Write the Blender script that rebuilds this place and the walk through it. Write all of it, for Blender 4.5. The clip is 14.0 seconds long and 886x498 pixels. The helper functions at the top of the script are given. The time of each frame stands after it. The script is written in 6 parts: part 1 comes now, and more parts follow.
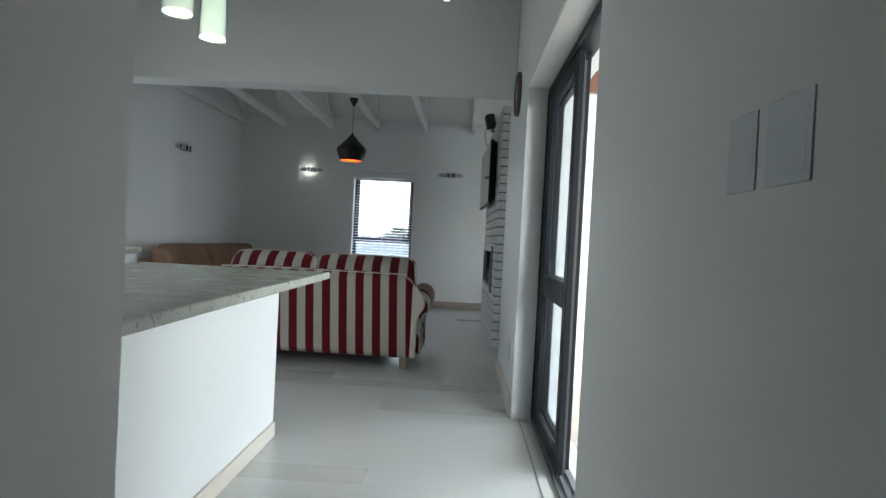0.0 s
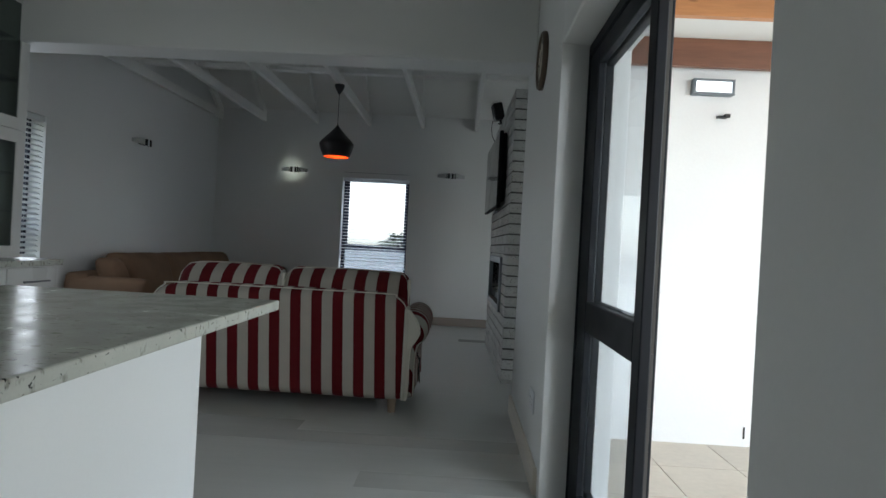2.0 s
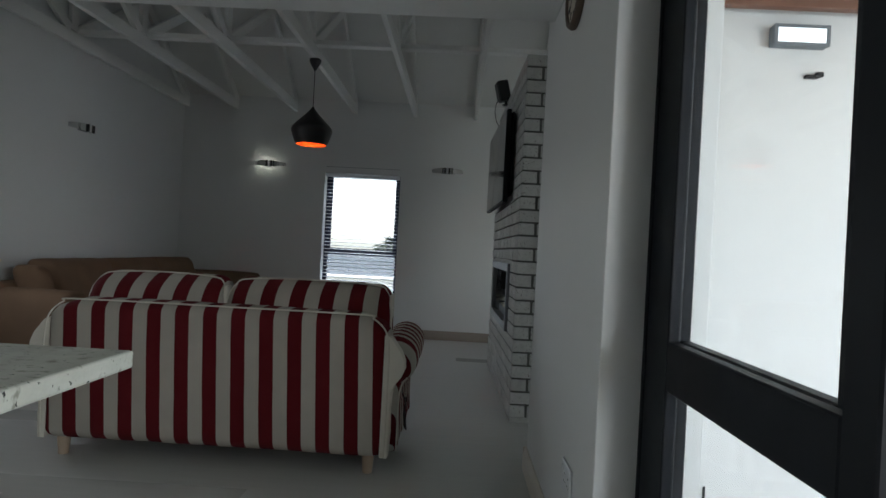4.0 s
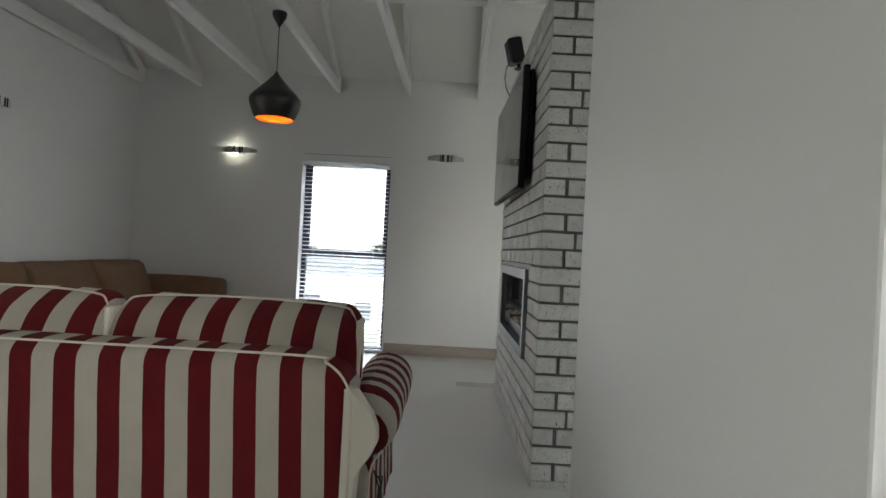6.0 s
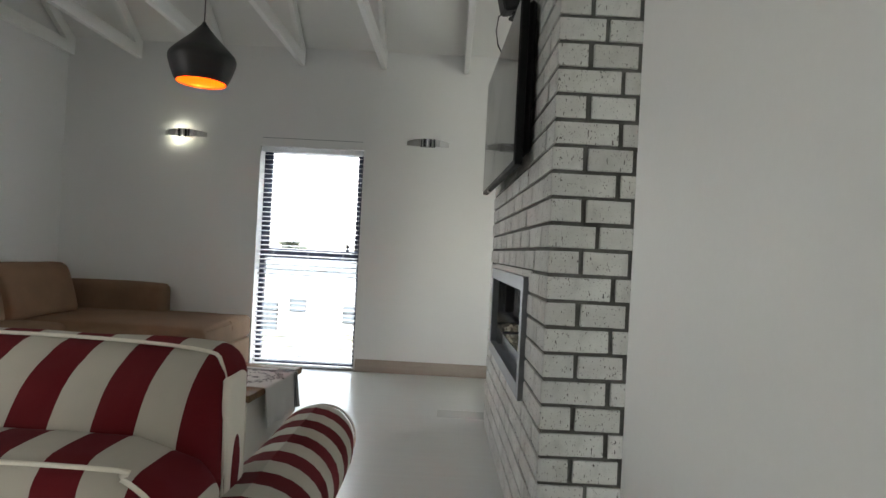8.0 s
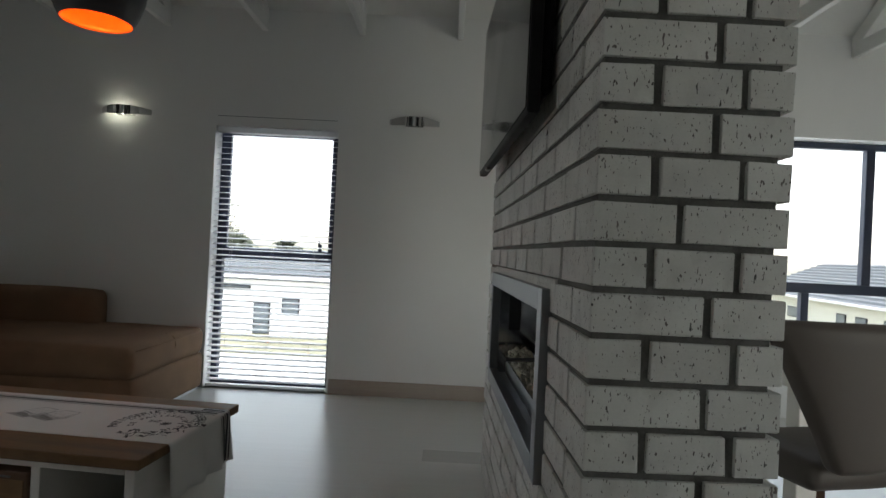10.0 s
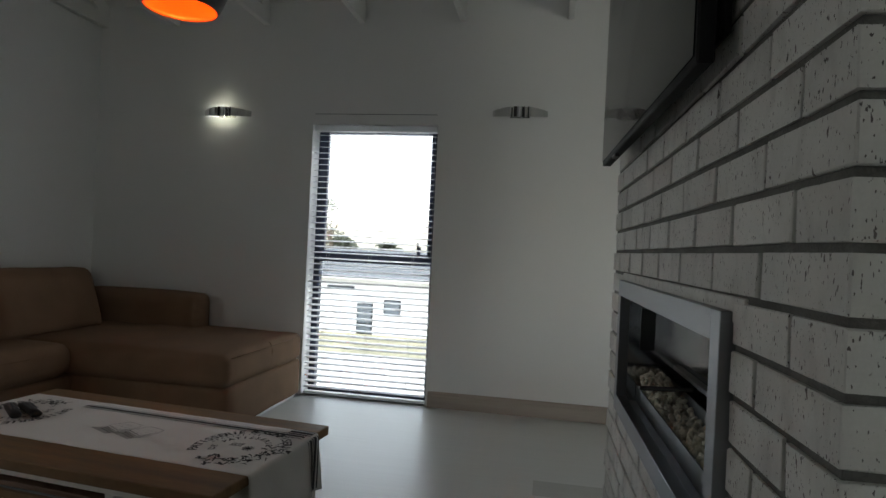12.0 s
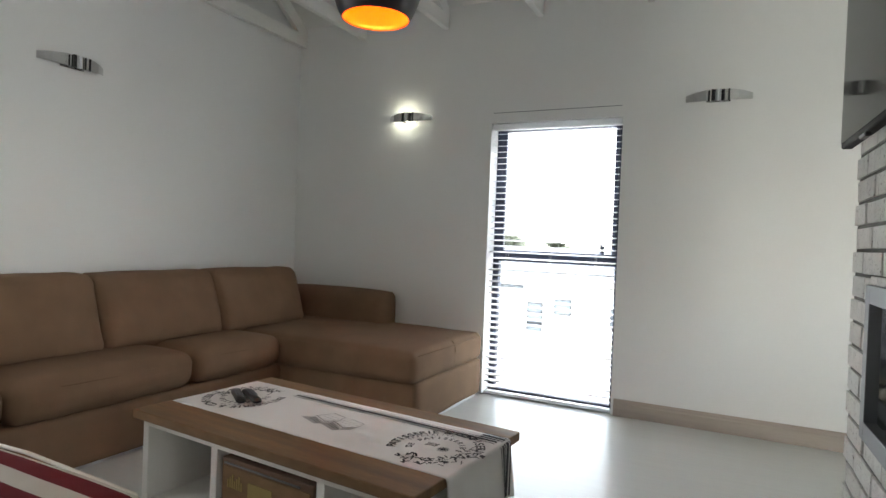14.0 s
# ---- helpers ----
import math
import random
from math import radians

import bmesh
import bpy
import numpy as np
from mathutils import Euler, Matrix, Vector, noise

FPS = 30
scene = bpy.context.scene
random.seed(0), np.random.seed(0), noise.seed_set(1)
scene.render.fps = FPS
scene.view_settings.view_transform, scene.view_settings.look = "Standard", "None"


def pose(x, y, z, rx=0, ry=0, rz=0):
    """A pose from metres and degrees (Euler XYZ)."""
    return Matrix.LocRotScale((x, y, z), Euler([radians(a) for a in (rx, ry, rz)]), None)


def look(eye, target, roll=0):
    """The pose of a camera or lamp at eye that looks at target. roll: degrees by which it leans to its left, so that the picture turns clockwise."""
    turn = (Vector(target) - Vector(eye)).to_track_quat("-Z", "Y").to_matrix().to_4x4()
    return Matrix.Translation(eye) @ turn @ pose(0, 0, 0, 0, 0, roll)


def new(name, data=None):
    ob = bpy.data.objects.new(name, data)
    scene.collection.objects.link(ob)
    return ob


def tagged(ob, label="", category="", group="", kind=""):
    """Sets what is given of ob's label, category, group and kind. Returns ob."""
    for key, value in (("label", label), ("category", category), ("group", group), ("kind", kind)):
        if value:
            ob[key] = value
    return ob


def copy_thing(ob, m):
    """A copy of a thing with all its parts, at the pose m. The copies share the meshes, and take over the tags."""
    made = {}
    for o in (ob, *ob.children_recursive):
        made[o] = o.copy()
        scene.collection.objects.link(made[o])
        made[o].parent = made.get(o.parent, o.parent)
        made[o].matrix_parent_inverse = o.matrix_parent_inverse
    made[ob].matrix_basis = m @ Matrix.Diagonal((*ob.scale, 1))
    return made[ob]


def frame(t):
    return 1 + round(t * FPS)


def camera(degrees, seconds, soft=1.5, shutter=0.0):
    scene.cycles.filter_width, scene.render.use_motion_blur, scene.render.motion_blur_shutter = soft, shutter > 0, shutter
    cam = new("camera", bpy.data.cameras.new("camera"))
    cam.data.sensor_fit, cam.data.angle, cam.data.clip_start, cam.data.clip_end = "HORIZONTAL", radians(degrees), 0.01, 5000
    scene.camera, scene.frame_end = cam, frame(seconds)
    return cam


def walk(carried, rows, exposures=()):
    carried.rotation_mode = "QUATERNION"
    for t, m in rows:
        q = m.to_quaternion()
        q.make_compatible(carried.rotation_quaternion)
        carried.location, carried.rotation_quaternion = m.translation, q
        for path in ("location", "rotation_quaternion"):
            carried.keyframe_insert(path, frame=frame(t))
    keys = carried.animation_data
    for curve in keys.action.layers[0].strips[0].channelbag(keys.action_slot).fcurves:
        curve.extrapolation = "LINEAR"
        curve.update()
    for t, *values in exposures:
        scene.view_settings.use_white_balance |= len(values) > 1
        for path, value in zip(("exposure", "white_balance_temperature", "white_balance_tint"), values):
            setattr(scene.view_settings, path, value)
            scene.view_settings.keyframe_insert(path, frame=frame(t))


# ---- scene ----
cam = camera(73.5, 14.0)
PATH = [
    (0, (-0.243, 1.583, 1.103), (-0.308, 3.582, 1.073), 3.0),
    (0.5, (-0.252, 1.859, 1.125), (-0.317, 3.858, 1.104), 3.1),
    (1, (-0.267, 2.094, 1.133), (-0.326, 4.093, 1.123), 3.2),
    (1.5, (-0.266, 2.362, 1.135), (-0.325, 4.361, 1.132), 3.0),
    (2, (-0.293, 2.612, 1.128), (-0.353, 4.611, 1.121), 3.1),
    (2.5, (-0.321, 2.875, 1.132), (-0.377, 4.875, 1.125), 3.0),
    (3, (-0.316, 3.135, 1.135), (-0.366, 5.134, 1.134), 3.1),
    (5.5, (-0.301, 4.389, 1.132), (-0.35, 6.388, 1.14), 3.0),
    (6, (-0.317, 4.694, 1.141), (-0.364, 6.694, 1.149), 3.0),
    (6.5, (-0.295, 4.919, 1.155), (-0.338, 6.918, 1.158), 2.9),
    (7, (-0.246, 5.186, 1.185), (-0.286, 7.186, 1.183), 2.8),
    (7.5, (-0.241, 5.399, 1.15), (-0.269, 7.399, 1.159), 3.0),
    (10, (-0.175, 6.502, 1.145), (-0.194, 8.502, 1.157), 2.9),
    (10.5, (-0.192, 6.628, 1.153), (-0.22, 8.628, 1.162), 2.8),
    (11, (-0.211, 6.744, 1.154), (-0.294, 8.743, 1.166), 2.9),
    (11.5, (-0.225, 6.824, 1.157), (-0.42, 8.814, 1.163), 2.8),
    (12, (-0.242, 6.88, 1.152), (-0.593, 8.849, 1.153), 2.8),
    (12.5, (-0.249, 6.899, 1.143), (-0.756, 8.834, 1.138), 2.7),
    (13, (-0.284, 6.935, 1.147), (-0.93, 8.828, 1.135), 2.7),
    (13.5, (-0.338, 6.919, 1.14), (-1.09, 8.772, 1.123), 2.7),
    (14, (-0.356, 6.94, 1.155), (-1.238, 8.735, 1.126), 2.3),
]

EXPOSURES = [(0.0, 2.5, 6000, 8), (1.5, 1.91, 6050, 9), (3.0, 1.32, 6050, 10), (5.5, 2.39, 6670, 11), (6.5, 2.95, 6820, 12), (7.5, 3.2, 6870, 12), (10.0, 1.92, 6720, 11), (10.5, 1.72, 6720, 11), (11.0, 1.49, 6720, 10), (11.5, 1.45, 6670, 10), (12.5, 2.55, 6720, 11), (13.5, 3.1, 6770, 12), (14.0, 3.45, 6800, 12)]
walk(cam, [(t, look(eye, target, roll)) for t, eye, target, roll in PATH], EXPOSURES)

# ---- world, sun, lamps ----
SUN_UP, SUN_TURN = radians(58), radians(140)
world = bpy.data.worlds.new("overcast_sky")
scene.world = world
world.use_nodes = True
wn = world.node_tree.nodes
sky = wn.new("ShaderNodeTexSky")
sky.sky_type = "NISHITA"
sky.sun_disc = False
sky.sun_elevation, sky.sun_rotation = SUN_UP, SUN_TURN
sky.air_density, sky.dust_density, sky.ozone_density = 1.3, 1.6, 1.0
bg = wn["Background"]
bg.inputs["Strength"].default_value = 0.15
pale = wn.new("ShaderNodeHueSaturation")
pale.inputs["Saturation"].default_value, pale.inputs["Value"].default_value = 0.45, 1.25
world.node_tree.links.new(sky.outputs[0], pale.inputs["Color"])
world.node_tree.links.new(pale.outputs[0], bg.inputs[0])

sun = bpy.data.lights.new("sun", "SUN")
sun.energy, sun.angle, sun.color = 0.95, radians(25), (1.0, 0.97, 0.92)
sun_ob = new("sun", sun)
sun_dir = Vector((math.sin(SUN_TURN) * math.cos(SUN_UP), math.cos(SUN_TURN) * math.cos(SUN_UP), math.sin(SUN_UP)))
sun_ob.matrix_world = look(sun_dir * 50, (0, 0, 0))


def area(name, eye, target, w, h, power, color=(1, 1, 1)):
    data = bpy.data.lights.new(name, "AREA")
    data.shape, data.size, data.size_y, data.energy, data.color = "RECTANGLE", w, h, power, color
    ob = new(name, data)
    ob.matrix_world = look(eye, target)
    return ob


area("daylight_patio_opening", (3.9, 4.6, 1.6), (0.5, 4.6, 1.0), 3.4, 2.0, 23, (0.95, 1.0, 0.95))
# Added lamp that brightens the door reveal; the patio is walled behind it.
area("door_reveal_fill", (3.0, 1.9, 1.7), (0.25, 5.39, 1.2), 1.6, 1.6, 20, (0.93, 0.98, 0.98))
area("daylight_side_window", (-3.86, 7.17, 1.4), (0, 7.17, 1.3), 0.7, 1.3, 1.3, (0.95, 0.98, 1.0))
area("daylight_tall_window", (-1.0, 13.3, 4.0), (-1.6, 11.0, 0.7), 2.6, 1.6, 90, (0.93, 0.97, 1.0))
# Added fill for the kitchen side; the wall has no window here.
area("kitchen_side_fill", (-3.85, 4.2, 1.6), (0, 4.2, 1.2), 1.2, 1.0, 0.7, (0.95, 0.97, 1.0))


def bulb(name, at, power, color, radius=0.03):
    data = bpy.data.lights.new(name, "POINT")
    data.energy, data.color, data.shadow_soft_size = power, color, radius
    ob = new(name, data)
    ob.location = at
    return ob


# ---- materials ----
def mat(name, color, rough=0.6, metal=0.0, vary=0.06, scale=3.0, fine=120.0, bump=0.05, dist=0.002, spec=0.5, stretch=(1, 1, 1), island=0.0, obj=0.0, coat=0.0, grime=0.0):
    m = bpy.data.materials.new(name)
    m.use_nodes = True
    nt = m.node_tree
    n, l = nt.nodes, nt.links
    b = n["Principled BSDF"]
    b.inputs["Metallic"].default_value = metal
    b.inputs["Specular IOR Level"].default_value = spec
    b.inputs["Coat Weight"].default_value = coat
    tc = n.new("ShaderNodeTexCoord")
    mp = n.new("ShaderNodeMapping")
    mp.inputs["Scale"].default_value = stretch
    l.new(tc.outputs["Object"], mp.inputs[0])
    big = n.new("ShaderNodeTexNoise")
    big.inputs["Scale"].default_value, big.inputs["Detail"].default_value = scale, 5
    small = n.new("ShaderNodeTexNoise")
    small.inputs["Scale"].default_value, small.inputs["Detail"].default_value = fine, 3
    l.new(mp.outputs[0], big.inputs[0])
    l.new(mp.outputs[0], small.inputs[0])
    mixn = n.new("ShaderNodeMath")
    mixn.operation = "MULTIPLY_ADD"
    l.new(small.outputs[0], mixn.inputs[0])
    mixn.inputs[1].default_value = 0.4
    l.new(big.outputs[0], mixn.inputs[2])
    ramp = n.new("ShaderNodeMapRange")
    ramp.inputs[1].default_value, ramp.inputs[2].default_value = 0.45, 0.95
    ramp.inputs[3].default_value, ramp.inputs[4].default_value = 1 - vary, 1 + vary
    l.new(mixn.outputs[0], ramp.inputs[0])
    val = ramp.outputs[0]
    for on, node, out in ((obj, "ShaderNodeObjectInfo", "Random"), (island, "ShaderNodeNewGeometry", "Random Per Island")):
        if on:
            r = n.new(node)
            mr = n.new("ShaderNodeMapRange")
            mr.inputs[3].default_value, mr.inputs[4].default_value = 1 - on, 1 + on
            l.new(r.outputs[out], mr.inputs[0])
            mu = n.new("ShaderNodeMath")
            mu.operation = "MULTIPLY"
            l.new(val, mu.inputs[0])
            l.new(mr.outputs[0], mu.inputs[1])
            val = mu.outputs[0]
    hsv = n.new("ShaderNodeHueSaturation")
    hsv.inputs["Color"].default_value = (*color, 1)
    l.new(val, hsv.inputs["Value"])
    l.new(hsv.outputs[0], b.inputs["Base Color"])
    rr = n.new("ShaderNodeMapRange")
    rr.inputs[1].default_value, rr.inputs[2].default_value = 0.3, 0.7
    rr.inputs[3].default_value, rr.inputs[4].default_value = max(0.02, rough - 0.08), min(1, rough + 0.08)
    l.new(big.outputs[0], rr.inputs[0])
    l.new(rr.outputs[0], b.inputs["Roughness"])
    if bump:
        bp = n.new("ShaderNodeBump")
        bp.inputs["Strength"].default_value, bp.inputs["Distance"].default_value = bump, dist
        l.new(small.outputs[0], bp.inputs["Height"])
        l.new(bp.outputs[0], b.inputs["Normal"])
    return m


def mix_in(m, factor, color):
    """Mixes a colour into a material's base by a factor socket."""
    nt = m.node_tree
    b = nt.nodes["Principled BSDF"]
    mx = nt.nodes.new("ShaderNodeMix")
    mx.data_type = "RGBA"
    old = b.inputs["Base Color"].links[0].from_socket
    nt.links.new(factor, mx.inputs[0])
    nt.links.new(old, mx.inputs[6])
    mx.inputs[7].default_value = (*color, 1)
    nt.links.new(mx.outputs[2], b.inputs["Base Color"])
    return mx


def spots(m, scale, lo, hi, stretch=(1, 1, 1), detail=2.0, source="Object"):
    """A factor socket that is 1 in small spots."""
    nt = m.node_tree
    tc = nt.nodes.new("ShaderNodeTexCoord")
    mp = nt.nodes.new("ShaderNodeMapping")
    mp.inputs["Scale"].default_value = stretch
    nz = nt.nodes.new("ShaderNodeTexNoise")
    nz.inputs["Scale"].default_value, nz.inputs["Detail"].default_value = scale, detail
    r = nt.nodes.new("ShaderNodeMapRange")
    r.inputs[1].default_value, r.inputs[2].default_value = lo, hi
    if source == "Object":
        info = nt.nodes.new("ShaderNodeObjectInfo")
        add = nt.nodes.new("ShaderNodeVectorMath")
        add.operation = "MULTIPLY_ADD"
        nt.links.new(info.outputs["Random"], add.inputs[0])
        add.inputs[1].default_value = (37, 19, 53)
        nt.links.new(tc.outputs["Object"], add.inputs[2])
        nt.links.new(add.outputs[0], mp.inputs[0])
    else:
        nt.links.new(tc.outputs[source], mp.inputs[0])
    nt.links.new(mp.outputs[0], nz.inputs[0])
    nt.links.new(nz.outputs[0], r.inputs[0])
    return r.outputs[0]


def striped(name, axis, period, phase=0.0, slant=0.0):
    m = mat(name, (0.47, 0.44, 0.385), 0.9, vary=0.05, scale=9, fine=700, bump=0.25, dist=0.001, spec=0.2)
    nt = m.node_tree
    tc = nt.nodes.new("ShaderNodeTexCoord")
    sp = nt.nodes.new("ShaderNodeSeparateXYZ")
    nt.links.new(tc.outputs["Object"], sp.inputs[0])
    ma = nt.nodes.new("ShaderNodeMath")
    ma.operation = "MULTIPLY_ADD"
    lean = nt.nodes.new("ShaderNodeMath")
    lean.operation = "MULTIPLY_ADD"
    nt.links.new(sp.outputs[2], lean.inputs[0])
    lean.inputs[1].default_value = slant
    nt.links.new(sp.outputs[axis], lean.inputs[2])
    nt.links.new(lean.outputs[0], ma.inputs[0])
    ma.inputs[1].default_value, ma.inputs[2].default_value = 1 / period, phase
    fr = nt.nodes.new("ShaderNodeMath")
    fr.operation = "FRACT"
    nt.links.new(ma.outputs[0], fr.inputs[0])
    gt = nt.nodes.new("ShaderNodeMath")
    gt.operation = "GREATER_THAN"
    nt.links.new(fr.outputs[0], gt.inputs[0])
    gt.inputs[1].default_value = 0.5
    mix_in(m, gt.outputs[0], (0.128, 0.010, 0.014))
    return m


def thin_glass(name, color=(1, 1, 1), gain=0.75):
    m = bpy.data.materials.new(name)
    m.use_nodes = True
    nt = m.node_tree
    nt.nodes.remove(nt.nodes["Principled BSDF"])
    tr = nt.nodes.new("ShaderNodeBsdfTransparent")
    tr.inputs[0].default_value = (*color, 1)
    gl = nt.nodes.new("ShaderNodeBsdfGlossy")
    gl.inputs["Roughness"].default_value = 0.02
    lw = nt.nodes.new("ShaderNodeLayerWeight")
    lw.inputs[0].default_value = 0.5
    pw = nt.nodes.new("ShaderNodeMath")
    pw.operation = "POWER"
    pw.inputs[1].default_value = 4.0
    fr = nt.nodes.new("ShaderNodeMath")
    fr.operation = "MULTIPLY_ADD"
    fr.inputs[1].default_value, fr.inputs[2].default_value = gain, 0.035 if gain > 0.5 else 0.012
    nt.links.new(lw.outputs["Facing"], pw.inputs[0])
    nt.links.new(pw.outputs[0], fr.inputs[0])
    mx = nt.nodes.new("ShaderNodeMixShader")
    nt.links.new(fr.outputs[0], mx.inputs[0])
    nt.links.new(tr.outputs[0], mx.inputs[1])
    nt.links.new(gl.outputs[0], mx.inputs[2])
    nt.links.new(mx.outputs[0], nt.nodes["Material Output"].inputs[0])
    return m


def glow(name, color, strength):
    m = bpy.data.materials.new(name)
    m.use_nodes = True
    b = m.node_tree.nodes["Principled BSDF"]
    b.inputs["Base Color"].default_value = (*color, 1)
    b.inputs["Emission Color"].default_value = (*color, 1)
    b.inputs["Emission Strength"].default_value = strength
    return m


M_WALL = mat("wall_paint", (0.78, 0.785, 0.78), 0.55, vary=0.02, scale=1.2, fine=90, bump=0.08, dist=0.002)
M_WALLOUT = mat("outside_plaster", (0.80, 0.80, 0.80), 0.8, vary=0.03, scale=1.5, fine=60, bump=0.2, dist=0.003)
M_CEIL = mat("ceiling_paint", (0.78, 0.78, 0.76), 0.7, vary=0.02, scale=1.0, fine=60, bump=0.05)
M_TRUSS = mat("painted_timber", (0.80, 0.80, 0.78), 0.55, vary=0.03, scale=4, fine=70, bump=0.15, stretch=(1, 0.2, 1), obj=0.02)
def plank_wood(name, each):
    """Limed boards: faint long grain and a slight change of tone from board to board."""
    m = bpy.data.materials.new(name)
    m.use_nodes = True
    nt = m.node_tree
    n, l = nt.nodes, nt.links
    b = n["Principled BSDF"]
    b.inputs["Specular IOR Level"].default_value = 0.5
    b.inputs["Coat Weight"].default_value = 0.12
    b.inputs["Coat Roughness"].default_value = 0.22
    geo, info = n.new("ShaderNodeNewGeometry"), n.new("ShaderNodeObjectInfo")
    pick = info.outputs["Random"] if each == "object" else geo.outputs["Random Per Island"]
    shift = n.new("ShaderNodeVectorMath")
    shift.operation = "MULTIPLY_ADD"
    l.new(pick, shift.inputs[0])
    shift.inputs[1].default_value = (31, 17, 0)
    l.new(geo.outputs["Position"], shift.inputs[2])
    tone = n.new("ShaderNodeMapRange")
    tone.inputs[3].default_value, tone.inputs[4].default_value = 0.986, 1.012
    l.new(pick, tone.inputs[0])
    val = tone.outputs[0]
    for stretch, scale, detail, lo, hi, low, high in (((0.6, 14, 1), 2.0, 3, 0.3, 0.7, 0.975, 1.015), ((1.5, 60, 1), 3.0, 2, 0.35, 0.65, 0.985, 1.01)):
        mp, nz, mr, mu = n.new("ShaderNodeMapping"), n.new("ShaderNodeTexNoise"), n.new("ShaderNodeMapRange"), n.new("ShaderNodeMath")
        mp.inputs["Scale"].default_value = stretch
        nz.inputs["Scale"].default_value, nz.inputs["Detail"].default_value = scale, detail
        mr.interpolation_type = "SMOOTHSTEP"
        mr.inputs[1].default_value, mr.inputs[2].default_value, mr.inputs[3].default_value, mr.inputs[4].default_value = lo, hi, low, high
        mu.operation = "MULTIPLY"
        l.new(shift.outputs[0], mp.inputs[0])
        l.new(mp.outputs[0], nz.inputs[0])
        l.new(nz.outputs[0], mr.inputs[0])
        l.new(val, mu.inputs[0])
        l.new(mr.outputs[0], mu.inputs[1])
        val = mu.outputs[0]
    hsv = n.new("ShaderNodeHueSaturation")
    hsv.inputs["Color"].default_value = (0.60, 0.61, 0.585, 1)
    l.new(val, hsv.inputs["Value"])
    l.new(hsv.outputs[0], b.inputs["Base Color"])
    rough = n.new("ShaderNodeMapRange")
    rough.inputs[3].default_value, rough.inputs[4].default_value = 0.27, 0.34
    l.new(pick, rough.inputs[0])
    l.new(rough.outputs[0], b.inputs["Roughness"])
    return m


M_PLANK = plank_wood("whitewashed_plank", "object")
M_PLANKJ = plank_wood("whitewashed_planks_joined", "island")
M_GROOVE = mat("floor_groove", (0.60, 0.60, 0.565), 0.4)
M_SKIRT = mat("pale_oak_skirting", (0.38, 0.325, 0.285), 0.5, vary=0.12, scale=2.5, fine=50, stretch=(0.3, 0.3, 6), bump=0.1)
M_SKIRTW = mat("cream_skirting", (0.66, 0.60, 0.52), 0.5, vary=0.06, scale=2.5, fine=50, stretch=(0.3, 0.3, 6), bump=0.1)
M_FRAME = mat("charcoal_aluminium", (0.012, 0.014, 0.019), 0.5, metal=0.0, spec=0.25, vary=0.08, fine=300, bump=0.03, dist=0.0005)
M_NAVY = mat("dark_blue_aluminium", (0.018, 0.026, 0.055), 0.4, metal=0.1, vary=0.06, fine=300, bump=0.03, dist=0.0005)
M_SEAL = mat("brush_seal", (0.10, 0.095, 0.09), 0.95, fine=500, bump=0.5)
M_GREYMETAL = mat("grey_painted_metal", (0.16, 0.18, 0.20), 0.5, vary=0.08)
M_BLIND = mat("white_blind_slat", (0.80, 0.81, 0.82), 0.45, vary=0.02, fine=200, bump=0.02, obj=0.02)
nt = M_BLIND.node_tree
trl, mxs = nt.nodes.new("ShaderNodeBsdfTranslucent"), nt.nodes.new("ShaderNodeMixShader")
trl.inputs[0].default_value = (0.82, 0.84, 0.86, 1)
mxs.inputs[0].default_value = 0.35
nt.links.new(nt.nodes["Principled BSDF"].outputs[0], mxs.inputs[1])
nt.links.new(trl.outputs[0], mxs.inputs[2])
nt.links.new(mxs.outputs[0], nt.nodes["Material Output"].inputs[0])
M_CORD = mat("blind_cord", (0.7, 0.7, 0.68), 0.9)
M_MORTAR = mat("grey_mortar", (0.125, 0.125, 0.118), 0.95, vary=0.3, scale=14, fine=220, bump=0.8, dist=0.004)
M_BRICK = mat("white_painted_brick", (0.57, 0.57, 0.55), 0.75, vary=0.10, scale=9, fine=160, bump=0.25, dist=0.002, obj=0.09)
mix_in(M_BRICK, spots(M_BRICK, 18, 0.52, 0.95, (1, 1, 0.6), 4), (0.36, 0.36, 0.35))
mix_in(M_BRICK, spots(M_BRICK, 230, 0.665, 0.70, (1, 1, 0.42), 1.5), (0.09, 0.08, 0.08))
mix_in(M_BRICK, spots(M_BRICK, 120, 0.70, 0.73, (1, 1, 0.35), 2.0), (0.05, 0.05, 0.05))
mix_in(M_BRICK, spots(M_BRICK, 75, 0.70, 0.73, (1, 1, 0.5), 2.0), (0.12, 0.10, 0.10))
M_STEEL = mat("brushed_steel", (0.23, 0.24, 0.26), 0.42, metal=1.0, vary=0.05, scale=4, fine=260, bump=0.04, stretch=(1, 0.15, 1), dist=0.0005)
M_DARKSTEEL = mat("firebox_steel", (0.16, 0.16, 0.17), 0.35, metal=0.9, vary=0.1)
M_POLISHED = mat("polished_steel", (0.55, 0.56, 0.58), 0.12, metal=1.0, vary=0.04, bump=0)
M_TVCASE = mat("matt_black_plastic", (0.009, 0.009, 0.010), 0.65, spec=0.2, vary=0.1, bump=0)
M_CHROME = mat("polished_chrome", (0.66, 0.66, 0.66), 0.06, metal=1.0, vary=0.02, bump=0)
M_BLACK = mat("black_plastic", (0.012, 0.012, 0.013), 0.35, vary=0.1, fine=400, bump=0.03, dist=0.0005)
M_SCREEN = mat("television_screen", (0.012, 0.013, 0.015), 0.09, vary=0.02, bump=0, spec=0.35)
M_PEBBLE = mat("pale_pebble", (0.50, 0.48, 0.40), 0.6, vary=0.1, scale=20, island=0.25)
